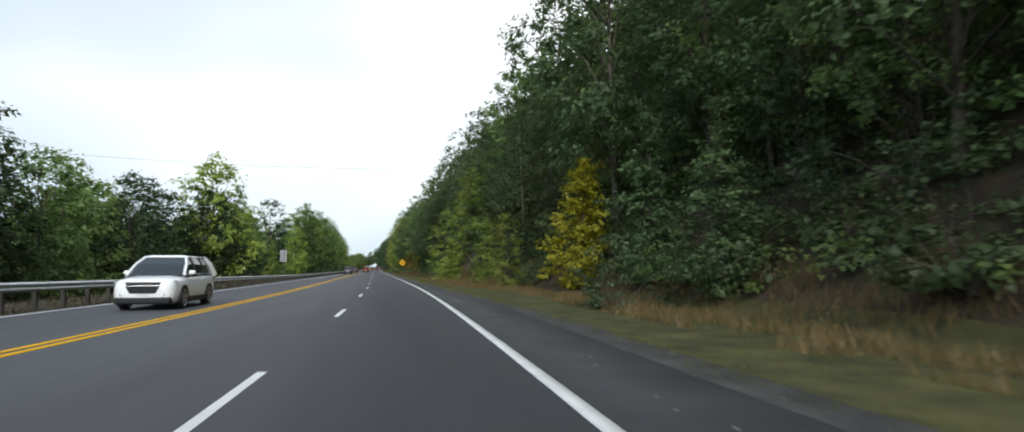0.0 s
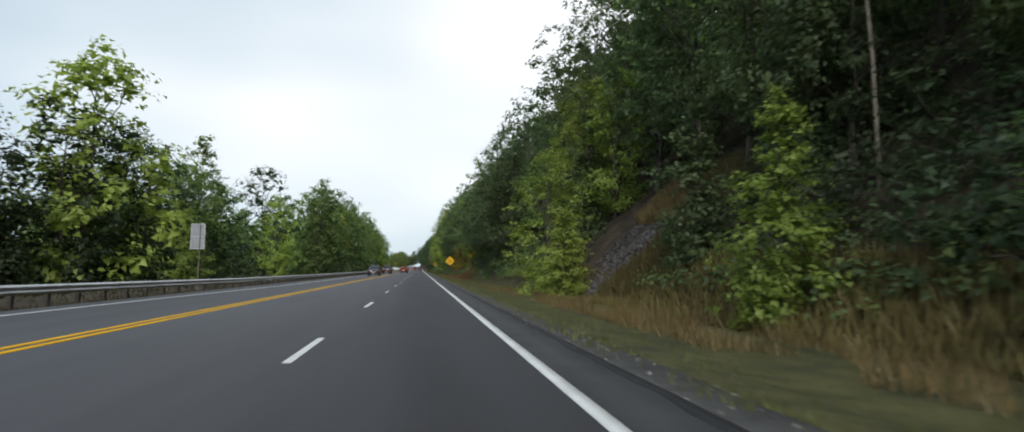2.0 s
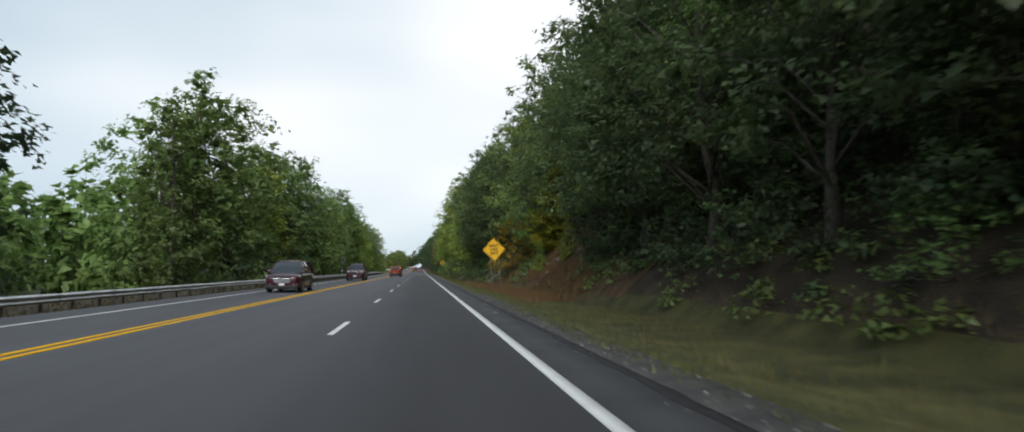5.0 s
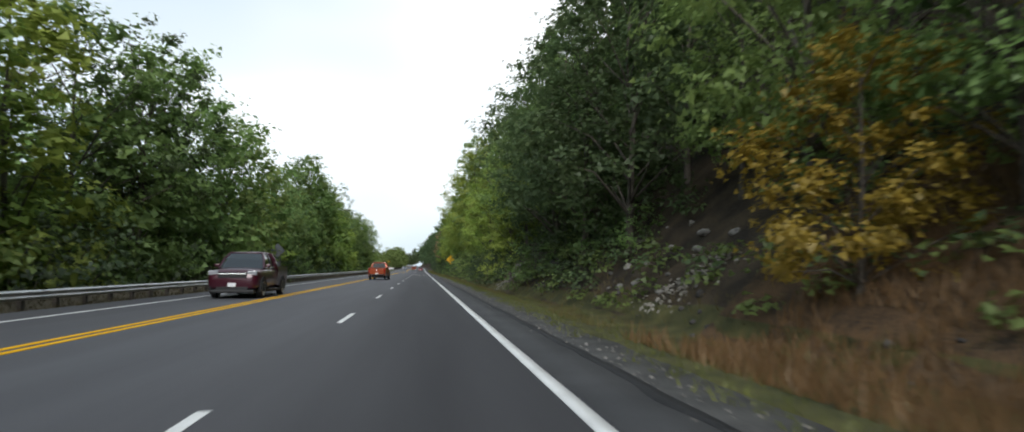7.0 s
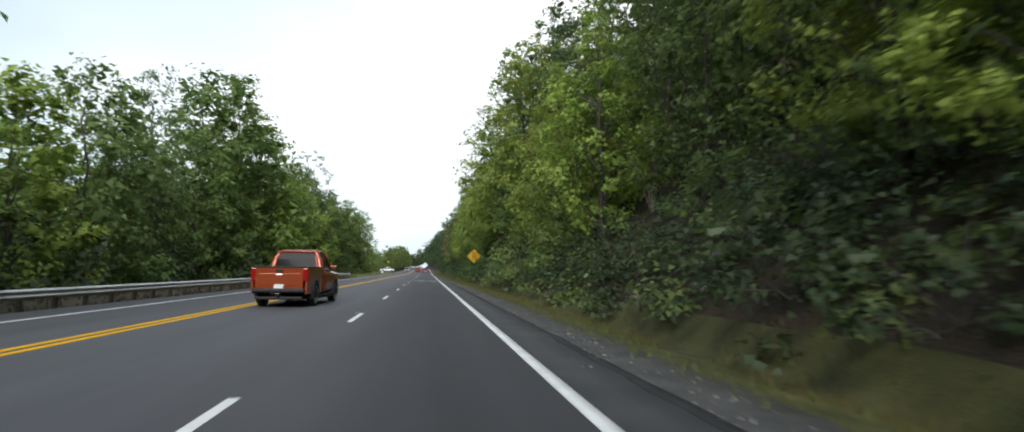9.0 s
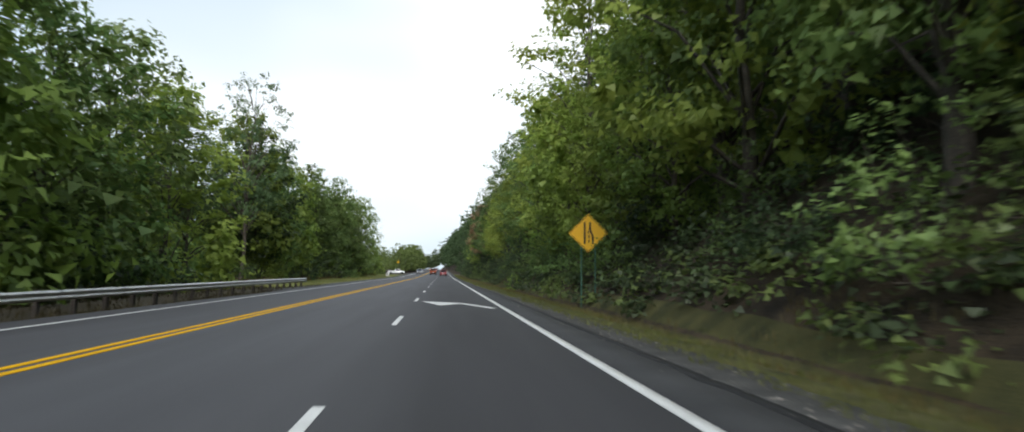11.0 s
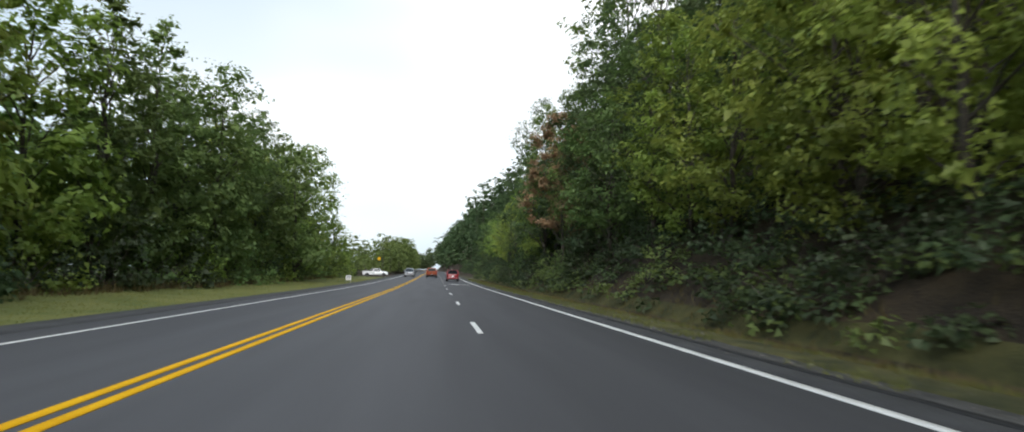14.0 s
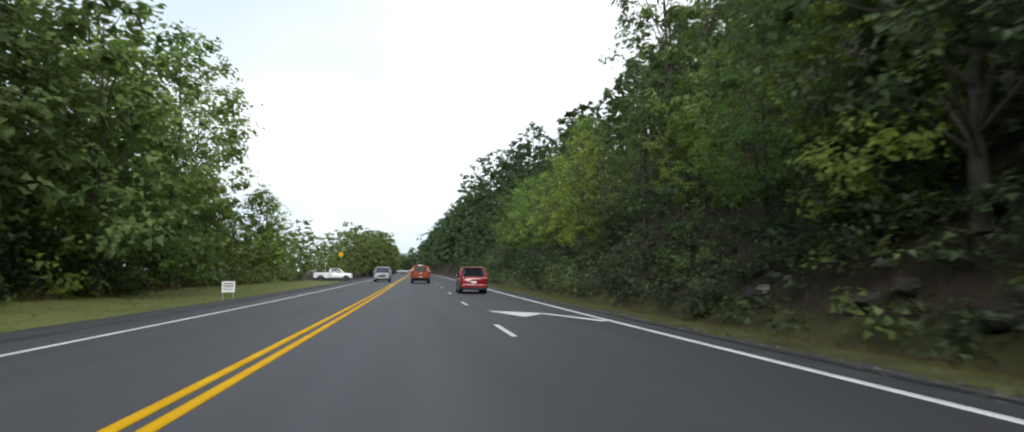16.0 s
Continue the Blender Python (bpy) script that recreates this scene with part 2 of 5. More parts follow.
# ---- mesh helpers ----
def mesh_np(name, verts, faces, mat, smooth=False):
    """A mesh from arrays: verts (n, 3), faces (m, 3) or (m, 4)."""
    me = bpy.data.meshes.new(name)
    verts = np.asarray(verts, np.float32)
    faces = np.asarray(faces, np.int32)
    k = faces.shape[1]
    me.vertices.add(len(verts))
    me.vertices.foreach_set("co", verts.ravel())
    me.loops.add(faces.size)
    me.loops.foreach_set("vertex_index", faces.ravel())
    me.polygons.add(len(faces))
    me.polygons.foreach_set("loop_start", np.arange(0, faces.size, k, dtype=np.int32))
    if smooth:
        me.polygons.foreach_set("use_smooth", np.ones(len(faces), bool))
    me.update(calc_edges=True)
    me.materials.append(mat)
    return me


def mesh_bm(name, bm, mat, smooth=False):
    me = bpy.data.meshes.new(name)
    bmesh.ops.recalc_face_normals(bm, faces=bm.faces[:])
    bm.to_mesh(me)
    bm.free()
    if smooth:
        me.polygons.foreach_set("use_smooth", np.ones(len(me.polygons), bool))
    me.materials.append(mat)
    return me


def part(name, data, parent, label=""):
    """Links a mesh as one part under a thing or a part."""
    ob = new(name, data)
    ob.parent = parent
    if label:
        tagged(ob, label)
    return ob


def thing(name, label, category, m=None, group="", kind=""):
    ob = tagged(new(name), label, category, group, kind)
    ob.empty_display_size = 0.2
    if m is not None:
        ob.matrix_basis = m
    return ob


def box(bm, x0, x1, y0, y1, z0, z1, bevel=0.0):
    r = bmesh.ops.create_cube(bm, size=1.0)
    for v in r["verts"]:
        v.co = Vector((x0 + (v.co.x + 0.5) * (x1 - x0), y0 + (v.co.y + 0.5) * (y1 - y0), z0 + (v.co.z + 0.5) * (z1 - z0)))
    if bevel:
        es = list({e for v in r["verts"] for e in v.link_edges})
        bmesh.ops.bevel(bm, geom=es, offset=bevel, segments=2, affect="EDGES", profile=0.5)
    return r["verts"]


def box_mesh(name, x0, x1, y0, y1, z0, z1, mat, bevel=0.0):
    bm = bmesh.new()
    box(bm, x0, x1, y0, y1, z0, z1, bevel)
    return mesh_bm(name, bm, mat)


def tube(points, radii, sides=6):
    """Vertices and quad faces of a tapered tube through points."""
    vs, fs = [], []
    for i, (p, r) in enumerate(zip(points, radii)):
        d = np.asarray(points[min(i + 1, len(points) - 1)]) - np.asarray(points[max(i - 1, 0)])
        d = d / (np.linalg.norm(d) + 1e-9)
        a = np.cross(d, (1, 0, 0) if abs(d[0]) < 0.8 else (0, 1, 0))
        a /= np.linalg.norm(a)
        b = np.cross(d, a)
        for k in range(sides):
            w = 2 * math.pi * k / sides
            vs.append(np.asarray(p) + r * (math.cos(w) * a + math.sin(w) * b))
        if i:
            for k in range(sides):
                fs.append(((i - 1) * sides + k, (i - 1) * sides + (k + 1) % sides, i * sides + (k + 1) % sides, i * sides + k))
    return np.array(vs), np.array(fs)


def join(pieces):
    vs, fs, n = [], [], 0
    for v, f in pieces:
        vs.append(v)
        fs.append(f + n)
        n += len(v)
    return np.concatenate(vs), np.concatenate(fs)


def strip(name, y0, y1, s0, s1, z, mat, step=4.0, depth=0.02):
    """A band that follows the road from s0 to s1, with thickness."""
    n = max(1, int((y1 - y0) / step))
    ys = np.linspace(y0, y1, n + 1)
    vs = []
    for y in ys:
        b, zz = bend(y), z + rise(y)
        a0, a1 = (s0(y), s1(y)) if callable(s0) else (s0, s1)
        vs += [(b + a0, y, zz), (b + a1, y, zz), (b + a1, y, zz - depth), (b + a0, y, zz - depth)]
    fs = []
    for i in range(n):
        a = i * 4
        for k in range(4):
            fs.append((a + k, a + (k + 1) % 4, a + 4 + (k + 1) % 4, a + 4 + k))
    fs += [(0, 3, 2, 1), (n * 4, n * 4 + 1, n * 4 + 2, n * 4 + 3)]
    fs = [tuple(reversed(f)) for f in fs]
    return mesh_np(name, vs, fs, mat)


# ---- ground ----
LINE_R, LINE_Y = 3.3, -4.19
EDGE_R, EDGE_L = 4.4, -9.0


def edge_r(y):
    """Ragged outer edge of the right shoulder's asphalt: wide in the bend, then narrow."""
    return float(np.interp(y, (24, 30, 40, 300, 315), (5.1, 4.65, 4.36, 4.42, 4.2))) + 0.05 * noise.noise(Vector((2, y * 0.5, 0))) + 0.04 * noise.noise(Vector((5, y * 1.9, 0)))


def turf_edge(y):
    """Where the grass of the right verge begins."""
    return float(np.interp(y, (20, 35, 57, 100, 160, 200, 230, 300, 318), (5.6, 5.0, 4.75, 4.85, 4.9, 5.15, 5.25, 4.85, 4.55))) + 0.14 * noise.noise(Vector((0, y * 0.4, 0))) + 0.12 * noise.noise(Vector((0, y * 1.7, 4)))



RAIL_S, RAIL_END = -10.3, 313.0


def line_left(y):
    """Sideways place of the far edge line: the oncoming lane narrows after the bend and widens again."""
    return float(np.interp(y, (20, 70, 90, 230, 300), (-8.7, -8.0, -7.3, -7.4, -8.0)))


def bank_foot(y):
    """Where the right-hand bank begins to rise."""
    return float(np.interp(y, (30, 42, 56, 100, 155, 182, 205, 300), (12.0, 12.6, 10.7, 10.2, 9.2, 8.2, 7.0, 7.2)))



def smooth01(a, b, v):
    q = min(1.0, max(0.0, (v - a) / (b - a)))
    return q * q * (3 - 2 * q)


def height(s, y):
    """Ground level at s beside the road: a wooded bank to the right, a drop and later a lawn to the left."""
    wob = noise.noise(Vector((s * 0.11, y * 0.07, 3.1))) * 1.2 + noise.noise(Vector((s * 0.35, y * 0.3, 8.2))) * 0.35
    if s >= 0:
        if s < 5.4:
            return -0.08 if s < EDGE_R + 0.05 else -0.06 - 0.05 * (s - EDGE_R)
        z = -0.1 - 0.25 * smooth01(5.4, 7.0, s)
        foot = bank_foot(y)
        up = max(0.0, s - foot)
        z += 0.95 * min(up, 22) + 0.5 * min(max(0, up - 22), 60) + 0.1 * min(max(0, up - 82), 320)
        z += wob * smooth01(foot - 0.5, foot + 4.0, s)
        return z
    d = -s
    if d < 9.2 or (d < 10.2 and y > 298):
        return -0.12
    lawn = smooth01(302, 318, y)
    drop = -0.12 - 0.1 * smooth01(9.2, 10.2, d) + 0.25 * smooth01(10.3, 11.6, d) - 3.0 * smooth01(12.2, 17.0, d)
    grassy = -0.1 - 0.3 * smooth01(9.4, 13, d) + 0.25 * smooth01(13, 22, d)
    z = drop * (1 - lawn) + grassy * lawn
    return z + wob * 0.6 * smooth01(11, 18, d) * (1 - 0.8 * lawn)


def ground_sheet():
    ss = [-2500, -1200, -500, -250, -120, -70, -50, -40, -34, -30, -27, -24, -22, -20, -18.5, -17, -16, -15, -14, -13, -12, -11.4, -10.8, -10.2, -9.6, -9.1,
          -8.6, -4, 0, 4.5, 5.0, 5.4, 5.8, 6.2, 6.6, 7.0, 7.5, 8, 8.5, 9, 9.6, 10.3, 11, 12, 13, 14, 15.5, 17, 19, 21, 24, 27, 31, 36, 42, 50, 65, 90, 130, 220, 420, 900, 2500]
    ys = [-2500, -1200, -600, -300, -150, -90] + list(np.arange(-60, 470, 2.5)) + list(np.arange(470, 820, 8)) + [900, 1000, 1200, 1600, 2500]
    vs, fs = [], []
    for y in ys:
        b = bend(min(max(y, -60), 820))
        for s in ss:
            vs.append((b + s, y, height(s, y) + rise(min(y, 900))))
    n = len(ss)
    for j in range(len(ys) - 1):
        for i in range(n - 1):
            a = j * n + i
            fs.append((a, a + 1, a + n + 1, a + n))
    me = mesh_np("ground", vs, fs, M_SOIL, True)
    # away from the road low green growth covers the soil
    me.materials.append(M_FOREST)
    for p in me.polygons:
        s = ss[p.index % (n - 1)]
        p.material_index = int(s >= 50 or s <= -70)
    return me


tagged(new("ground", ground_sheet()), "brown leaf-littered soil of a wooded roadside", "ground", kind="structure")

road = tagged(new("road", strip("road", -150, 900, EDGE_L, LINE_R + 0.12, 0.0, M_ASPHALT, 4, 0.1)), "grey asphalt three-lane country highway", "road", kind="structure")
tagged(new("road_shoulder", strip("road_shoulder", -20, 460, lambda y: LINE_R + 0.12, edge_r, -0.008, M_SHOULDER, 0.4, 0.09)), "dark patched asphalt shoulder beside the lane", "road", kind="structure")
tagged(new("road_shoulder", strip("road_shoulder", 300, 900, -10.3, EDGE_L, -0.008, M_SHOULDER, 4, 0.09)), "dark asphalt shoulder along the lawn", "road", kind="structure")
tagged(new("gravel_strip", strip("gravel_strip", -20, 900, lambda y: LINE_R + 0.1, lambda y: turf_edge(y) + 0.3, -0.045, M_GRAVEL, 1.0, 0.05)), "pale loose gravel beside the asphalt", "gravel", kind="structure")
tagged(new("shoulder_edge", strip("shoulder_edge", 36, 460, lambda y: edge_r(y) - 0.2 - 0.08 * noise.noise(Vector((7, y * 0.8, 0))), lambda y: edge_r(y) - 0.02, -0.002, M_TAR, 0.4, 0.02)), "black tar-sealed edge of the shoulder", "road", kind="structure")
part("edge_line", strip("edge_line", -150, 900, LINE_R - 0.09, LINE_R + 0.09, 0.006, M_WHITE, 4, 0.005), road, "solid white painted line")
part("edge_line", strip("edge_line", -150, 900, lambda y: line_left(y) - 0.075, lambda y: line_left(y) + 0.075, 0.006, M_WHITE, 4, 0.005), road, "solid white painted line")
for o in (-0.145, 0.145):
    part("centre_line", strip("centre_line", -150, 900, LINE_Y + o - 0.08, LINE_Y + o + 0.08, 0.006, M_YELLOW, 4, 0.005), road, "solid yellow painted line")
dash_mesh = box_mesh("lane_dash", -0.06, 0.06, -3.05, 0, 0.001, 0.006, M_WHITE)
for k in range(-3, 45):
    y = 8.345 + 12.19 * k
    d = part("lane_dash", dash_mesh, road)
    d.matrix_basis = on_road(0, y)

M_SCUFF = material("worn_road_patch", (0.16, 0.16, 0.155), 0.8, (0.3, 0.3, 0.29), 6, 40, 0.3, dist=0.004)
scuff_mesh = box_mesh("scuff", -0.07, 0.07, -0.1, 0.1, 0.001, 0.004, M_SCUFF, 0.0015)
for sx, y in ((-0.17, 228.1), (-0.11, 149.9), (-0.04, 316.4), (-0.14, 366.5), (-0.25, 364.0), (3.86, 24.3), (4.0, 26.5), (-0.1, 71.0), (-0.12, 188.6), (-0.1, 107.5), (3.9, 133.2), (4.05, 137.4), (3.95, 142.0), (4.1, 145.1), (4.0, 149.3)):
    part("scuff", scuff_mesh, road, "small pale worn patch").matrix_basis = on_road(sx, y, 0, 0 if sx > -0.2 else 40)

# ---- trees ----
def leaves(rng, centres, outward, size, plain=False, spread=0.8):
    """One folded kite a leaf, or one triangle where plain."""
    n = len(centres)
    nor = outward * 0.9 + np.array((0, 0, 0.5)) + rng.normal(0, spread, (n, 3)) * 0.5
    nor /= np.linalg.norm(nor, axis=1, keepdims=True)
    d = rng.normal(0, 1, (n, 3)) + outward * 0.5 + np.array((0, 0, -0.35))
    d -= nor * np.sum(d * nor, axis=1, keepdims=True)
    d /= np.linalg.norm(d, axis=1, keepdims=True)
    w = np.cross(nor, d)
    s = (size * rng.uniform(0.65, 1.35, n))[:, None]
    if plain:
        v = np.stack([centres - d * s * 0.5 + w * s * 0.34, centres + d * s * 0.5 + w * s * 0.1, centres - d * s * 0.3 - w * s * 0.4], 1)
        return v.reshape(-1, 3), np.arange(3 * n).reshape(n, 3)
    v = np.stack([centres - d * s * 0.5, centres + w * s * 0.36 + nor * s * 0.12, centres + d * s * 0.5, centres - w * s * 0.36 + nor * s * 0.12], 1)
    return v.reshape(-1, 3), np.arange(4 * n).reshape(n, 4)


def crown_env(u, shape):
    if shape == "cone":
        return (1 - u) ** 0.75 * min(1, 0.35 + u * 5)
    if shape == "column":
        return min(1, 0.45 + u * 2.5) * (1 - u ** 3) ** 0.6
    if shape == "bush":
        return math.sqrt(max(0, 1 - u * u)) * 0.9 + 0.1
    return max(0.0, 1 - (2 * u - 0.9) ** 2 / 1.25) ** 0.55


def tree_arrays(seed, tall, wide, base, shape, n_leaf, size, clumps, lean=0.02, airy=0.5, plain=True, limbs=True, inner=1.5, sprays=9, steps=6, sides=6):
    """Wood and leaf arrays of one tree that stands at the origin: limbs carry clumps, clumps carry sprays of leaves."""
    rng = np.random.default_rng(seed)
    wood = []
    top = np.array((rng.normal(0, lean) * tall, rng.normal(0, lean) * tall, tall * 0.96))
    pts = [top * (i / steps) + np.array((*(rng.normal(0, 0.008, 2) * tall), 0)) * (0 < i) for i in range(steps + 1)]
    r0 = tall * 0.01 + 0.03
    if shape != "bush":
        wood.append(tube(pts, [r0 * (1.25 if i == 0 else 1) * (1 - 0.93 * i / steps) for i in range(steps + 1)], sides))
    cs, rs = [], []
    for k in range(clumps):
        u = (k + rng.uniform(0, 1)) / clumps
        if shape in ("cone", "bush"):
            u = u ** 1.5
        z = (base + (1 - base) * u) * tall
        env = crown_env(u, shape) * wide / 2
        rho = env * (rng.uniform(0.02, 1) ** 0.85 if shape == "cone" else rng.uniform(0.15, 1) ** 0.55)
        a = k * 2.399 + rng.uniform(-0.5, 0.5)
        mid = top * (z / tall)
        c = np.array((mid[0] + rho * math.cos(a), mid[1] + rho * math.sin(a), z + rng.normal(0, 0.02) * tall))
        cs.append(c)
        rs.append(wide * rng.uniform(0.08, 0.18) * (1 - 0.35 * u) * airy * 2)
        if limbs and k % 3 == 0:
            z0 = max(base * tall * 0.7, z - rho * 0.8 - 0.03 * tall)
            p0 = top * (z0 / tall) if shape != "bush" else np.array((rng.normal(0, 0.2), rng.normal(0, 0.2), 0))
            m = p0 * 0.5 + c * 0.5 + rng.normal(0, 0.03, 3) * wide + np.array((0, 0, 0.04 * tall))
            r1 = r0 * 0.42 * (1 - 0.75 * z0 / tall) + 0.008
            wood.append(tube([p0, m, c], [r1, r1 * 0.6, r1 * 0.15], 3))
    cs, rs = np.array(cs), np.array(rs)
    share = rs ** 2 / np.sum(rs ** 2)
    # centres of the sprays, on the upper and outer side of each clump
    sd = rng.normal(0, 1, (clumps, sprays, 3))
    sd /= np.linalg.norm(sd, axis=2, keepdims=True)
    sd[:, :, 2] = np.where((sd[:, :, 2] < -0.2) & (rng.uniform(0, 1, (clumps, sprays)) < 0.6), -sd[:, :, 2], sd[:, :, 2])
    reach = rng.uniform(0.55, 1.12, (clumps, sprays, 1))
    n_out = int(n_leaf * 0.7)
    which = rng.choice(clumps, n_leaf, p=share)
    pick = rng.integers(0, sprays, n_leaf)
    dirs = rng.normal(0, 1, (n_leaf, 3))
    dirs /= np.linalg.norm(dirs, axis=1, keepdims=True)
    outer = np.arange(n_leaf) < n_out
    local = np.where(outer[:, None], sd[which, pick] * reach[which, pick] + dirs * rng.uniform(0, 1, (n_leaf, 1)) ** 0.6 * 0.42, dirs * rng.uniform(0.05, 0.62, (n_leaf, 1)))
    p = cs[which] + local * rs[which][:, None] * np.array((1.15, 1.15, 0.78))
    p[:, 2] = np.maximum(p[:, 2], 0.06)
    out = p - np.array((0, 0, (base * 0.6 + 0.25) * tall))
    out[:, :2] -= top[:2] * (p[:, 2:3] / tall)
    out = out / (np.linalg.norm(out, axis=1, keepdims=True) + 1e-6) * 0.5 + local * 0.6
    lv, lf = leaves(rng, p, out, size * np.where(outer, 1.0, inner), plain)
    wv, wf = join(wood)
    return (wv, wf), (lv, lf)


TREES = {}


def tree_kind(key, leaf, bark, **kw):
    """Meshes of one kind of tree, for its copies to share, and the plain arrays for the woods."""
    w, l = tree_arrays(**kw)
    TREES[key] = dict(wood=mesh_np("trunk", *w, bark, True), crown=mesh_np("crown", *l, leaf), tall=kw["tall"])


for i in range(5):
    near = i < 3
    fill = 1.5 if near else 1.65
    n, k, low, full = (6200, 1.26, 0.03, 0.5) if near else (5500, 1.7, 0.0, 0.58)
    tree_kind("broad%d" % i, M_LEAF, M_BARK, seed=10 + i, tall=14.0, wide=9.0, base=0.14 + low, shape="round", n_leaf=n, size=0.165 * k, clumps=72, airy=full, inner=fill)
    tree_kind("dark%d" % i, M_LEAF_DARK if near else M_LEAF_DEEP_SHADE, M_BARK, seed=120 + i, tall=16.0, wide=9.5, base=0.16 + low, shape="round", n_leaf=n, size=0.18 * k, clumps=72, airy=full, inner=fill)
    tree_kind("tall%d" % i, M_LEAF, M_BARK, seed=30 + i, tall=18.0, wide=7.5, base=0.12, shape="column", n_leaf=n, size=0.17 * k, clumps=84, airy=full - 0.05, inner=fill)
    tree_kind("light%d" % i, M_LEAF_LIGHT, M_BARK, seed=40 + i, tall=11.0, wide=6.5, base=0.07, shape="column", n_leaf=n, size=0.14 * k, clumps=72, airy=full, inner=fill)
for i in range(3):
    tree_kind("bush%d" % i, (M_LEAF, M_LEAF_DEEP_SHADE, M_LEAF_LIGHT)[i], M_BARK, seed=50 + i, tall=3.0, wide=4.2, base=0.05, shape="bush", n_leaf=1150, size=0.14, clumps=34)
    tree_kind("back%d" % i, M_LEAF_DARK if i else M_LEAF, M_BARK, seed=24 + i, tall=17.0, wide=9.0, base=0.2, shape="round", n_leaf=2700, size=0.33, clumps=60)
for i in range(2):
    tree_kind("young%d" % i, M_LEAF_LIGHT, M_BARK, seed=60 + i, tall=6.0, wide=3.6, base=0.05, shape="cone", n_leaf=7000, size=0.125, clumps=96)
tree_kind("autumn", M_LEAF_YELLOW, M_BARK, seed=66, tall=6.0, wide=3.9, base=0.05, shape="cone", n_leaf=12000, size=0.13, clumps=130)
tree_kind("amber", M_LEAF_AMBER, M_BARK, seed=65, tall=5.0, wide=4.6, base=0.08, shape="round", n_leaf=6000, size=0.12, clumps=50)
tree_kind("rust", M_LEAF_RUST, M_BARK, seed=67, tall=12.0, wide=6.0, base=0.26, shape="column", n_leaf=8500, size=0.19, clumps=72, inner=1.6)
tree_kind("airy", M_LEAF_DARK, M_BARK, seed=68, tall=17.0, wide=10.0, base=0.35, shape="round", n_leaf=6000, size=0.22, clumps=96, airy=0.34, inner=1.3)
tree_kind("fir", M_LEAF_DARK, M_BARK, seed=69, tall=8.0, wide=5.2, base=0.04, shape="cone", n_leaf=4600, size=0.18, clumps=84)

LABELS = {
    "broad": "green broadleaf tree in full leaf on the wooded roadside", "dark": "dark green broadleaf tree on the steep bank",
    "tall": "tall slender green tree with pale bark", "light": "light green young broadleaf tree at the woods' edge",
    "bush": "dense green shrub at the foot of the trees", "young": "young light green sapling tree beside the verge",
    "autumn": "yellow-green sapling tree turning to autumn colour", "amber": "small amber and orange tree on the stony bank", "rust": "rust-brown tree with dying leaves among green ones",
    "back": "dark green tree standing behind the first row on the bank",
    "fir": "dark green drooping evergreen tree on the bank", "airy": "tall dark tree with a thin airy crown",
}
rnd = random.Random(5)


def plant(key, s, y, tall=None, turn=None, sink=0.1, widen=1.0):
    sort = key.rstrip("0123456789")
    if s < 0 and sort in ("broad", "dark", "tall", "light"):
        key = sort + str(3 + int(key[-1]) % 2)
    k = TREES[key]
    f = (tall or k["tall"] * rnd.uniform(0.85, 1.15)) / k["tall"]
    ob = thing("shrub" if sort == "bush" else "tree", LABELS[sort], "shrub" if sort == "bush" else "tree", group="roadside shrubs" if sort == "bush" else "roadside trees")
    ob.matrix_basis = on_road(s, y, height(s, y) - sink, rnd.uniform(0, 360) if turn is None else turn) @ Matrix.Diagonal((f * widen, f * widen, f, 1))
    part("trunk", k["wood"], ob)
    part("crown", k["crown"], ob)
    return ob


# single trees that stand out
plant("autumn", 12.8, 36.8, 7.8, 20, widen=1.1)
plant("light1", 10.7, 49.3, 6.0, 40, widen=0.95)
plant("light0", 10.3, 87.3, 9.3, 10, widen=1.12)
plant("young1", 9.9, 81.0, 5.3, 70, widen=1.3)
plant("bush2", 9.6, 84.2, 3.2, 0)
plant("dark1", 17.5, 74.0, 14.0, 0)
plant("dark0", 18.0, 80.0, 15.0, 80)
plant("dark2", 17.5, 86.0, 15.0, 130)
plant("light1", 10.6, 362.5, 10.8, 30)
plant("light0", 10.2, 356.0, 9.8, 110)
plant("light2", 10.4, 349.5, 10.0, 200)
plant("dark1", 16.5, 14.0, 15.0, 0)
plant("dark0", 17.0, 21.0, 16.0, 70)
plant("dark2", 17.5, 29.0, 17.0, 0)
plant("bush1", 12.4, 51.5, 3.2, 10)
plant("bush1", 13.0, 55.0, 3.6, 80)
plant("bush1", 13.4, 58.0, 2.6, 150)
plant("bush1", 12.6, 46.5, 2.6, 150)
plant("fir", 14.0, 91.5, 10.0, 0)
plant("young1", 11.0, 60.6, 6.6, 200, sink=0.4)
plant("fir", 12.6, 69.0, 7.6, 20)
plant("fir", 15.8, 66.0, 8.5, 120)
plant("fir", 15.8, 52.0, 9.0, 210)
plant("fir", 15.0, 44.0, 9.5, 90)
plant("dark1", 14.5, 50.0, 12.0, 80)
plant("dark1", 15.5, 66.0, 13.0, 10)
plant("fir", 13.2, 27.5, 8.0, 10)
plant("fir", 12.8, 20.0, 7.0, 60)
plant("bush1", 10.2, 23.4, 3.0, 60)
plant("airy", 17.0, 102.0, 21.0, 0)
plant("dark2", 16.5, 40.0, 24.0, 0)
plant("dark0", 18.0, 58.0, 22.0, 50)
plant("young1", 11.6, 156.6, 3.6, 0, widen=0.8)
plant("young0", 10.6, 161.6, 2.6, 90)
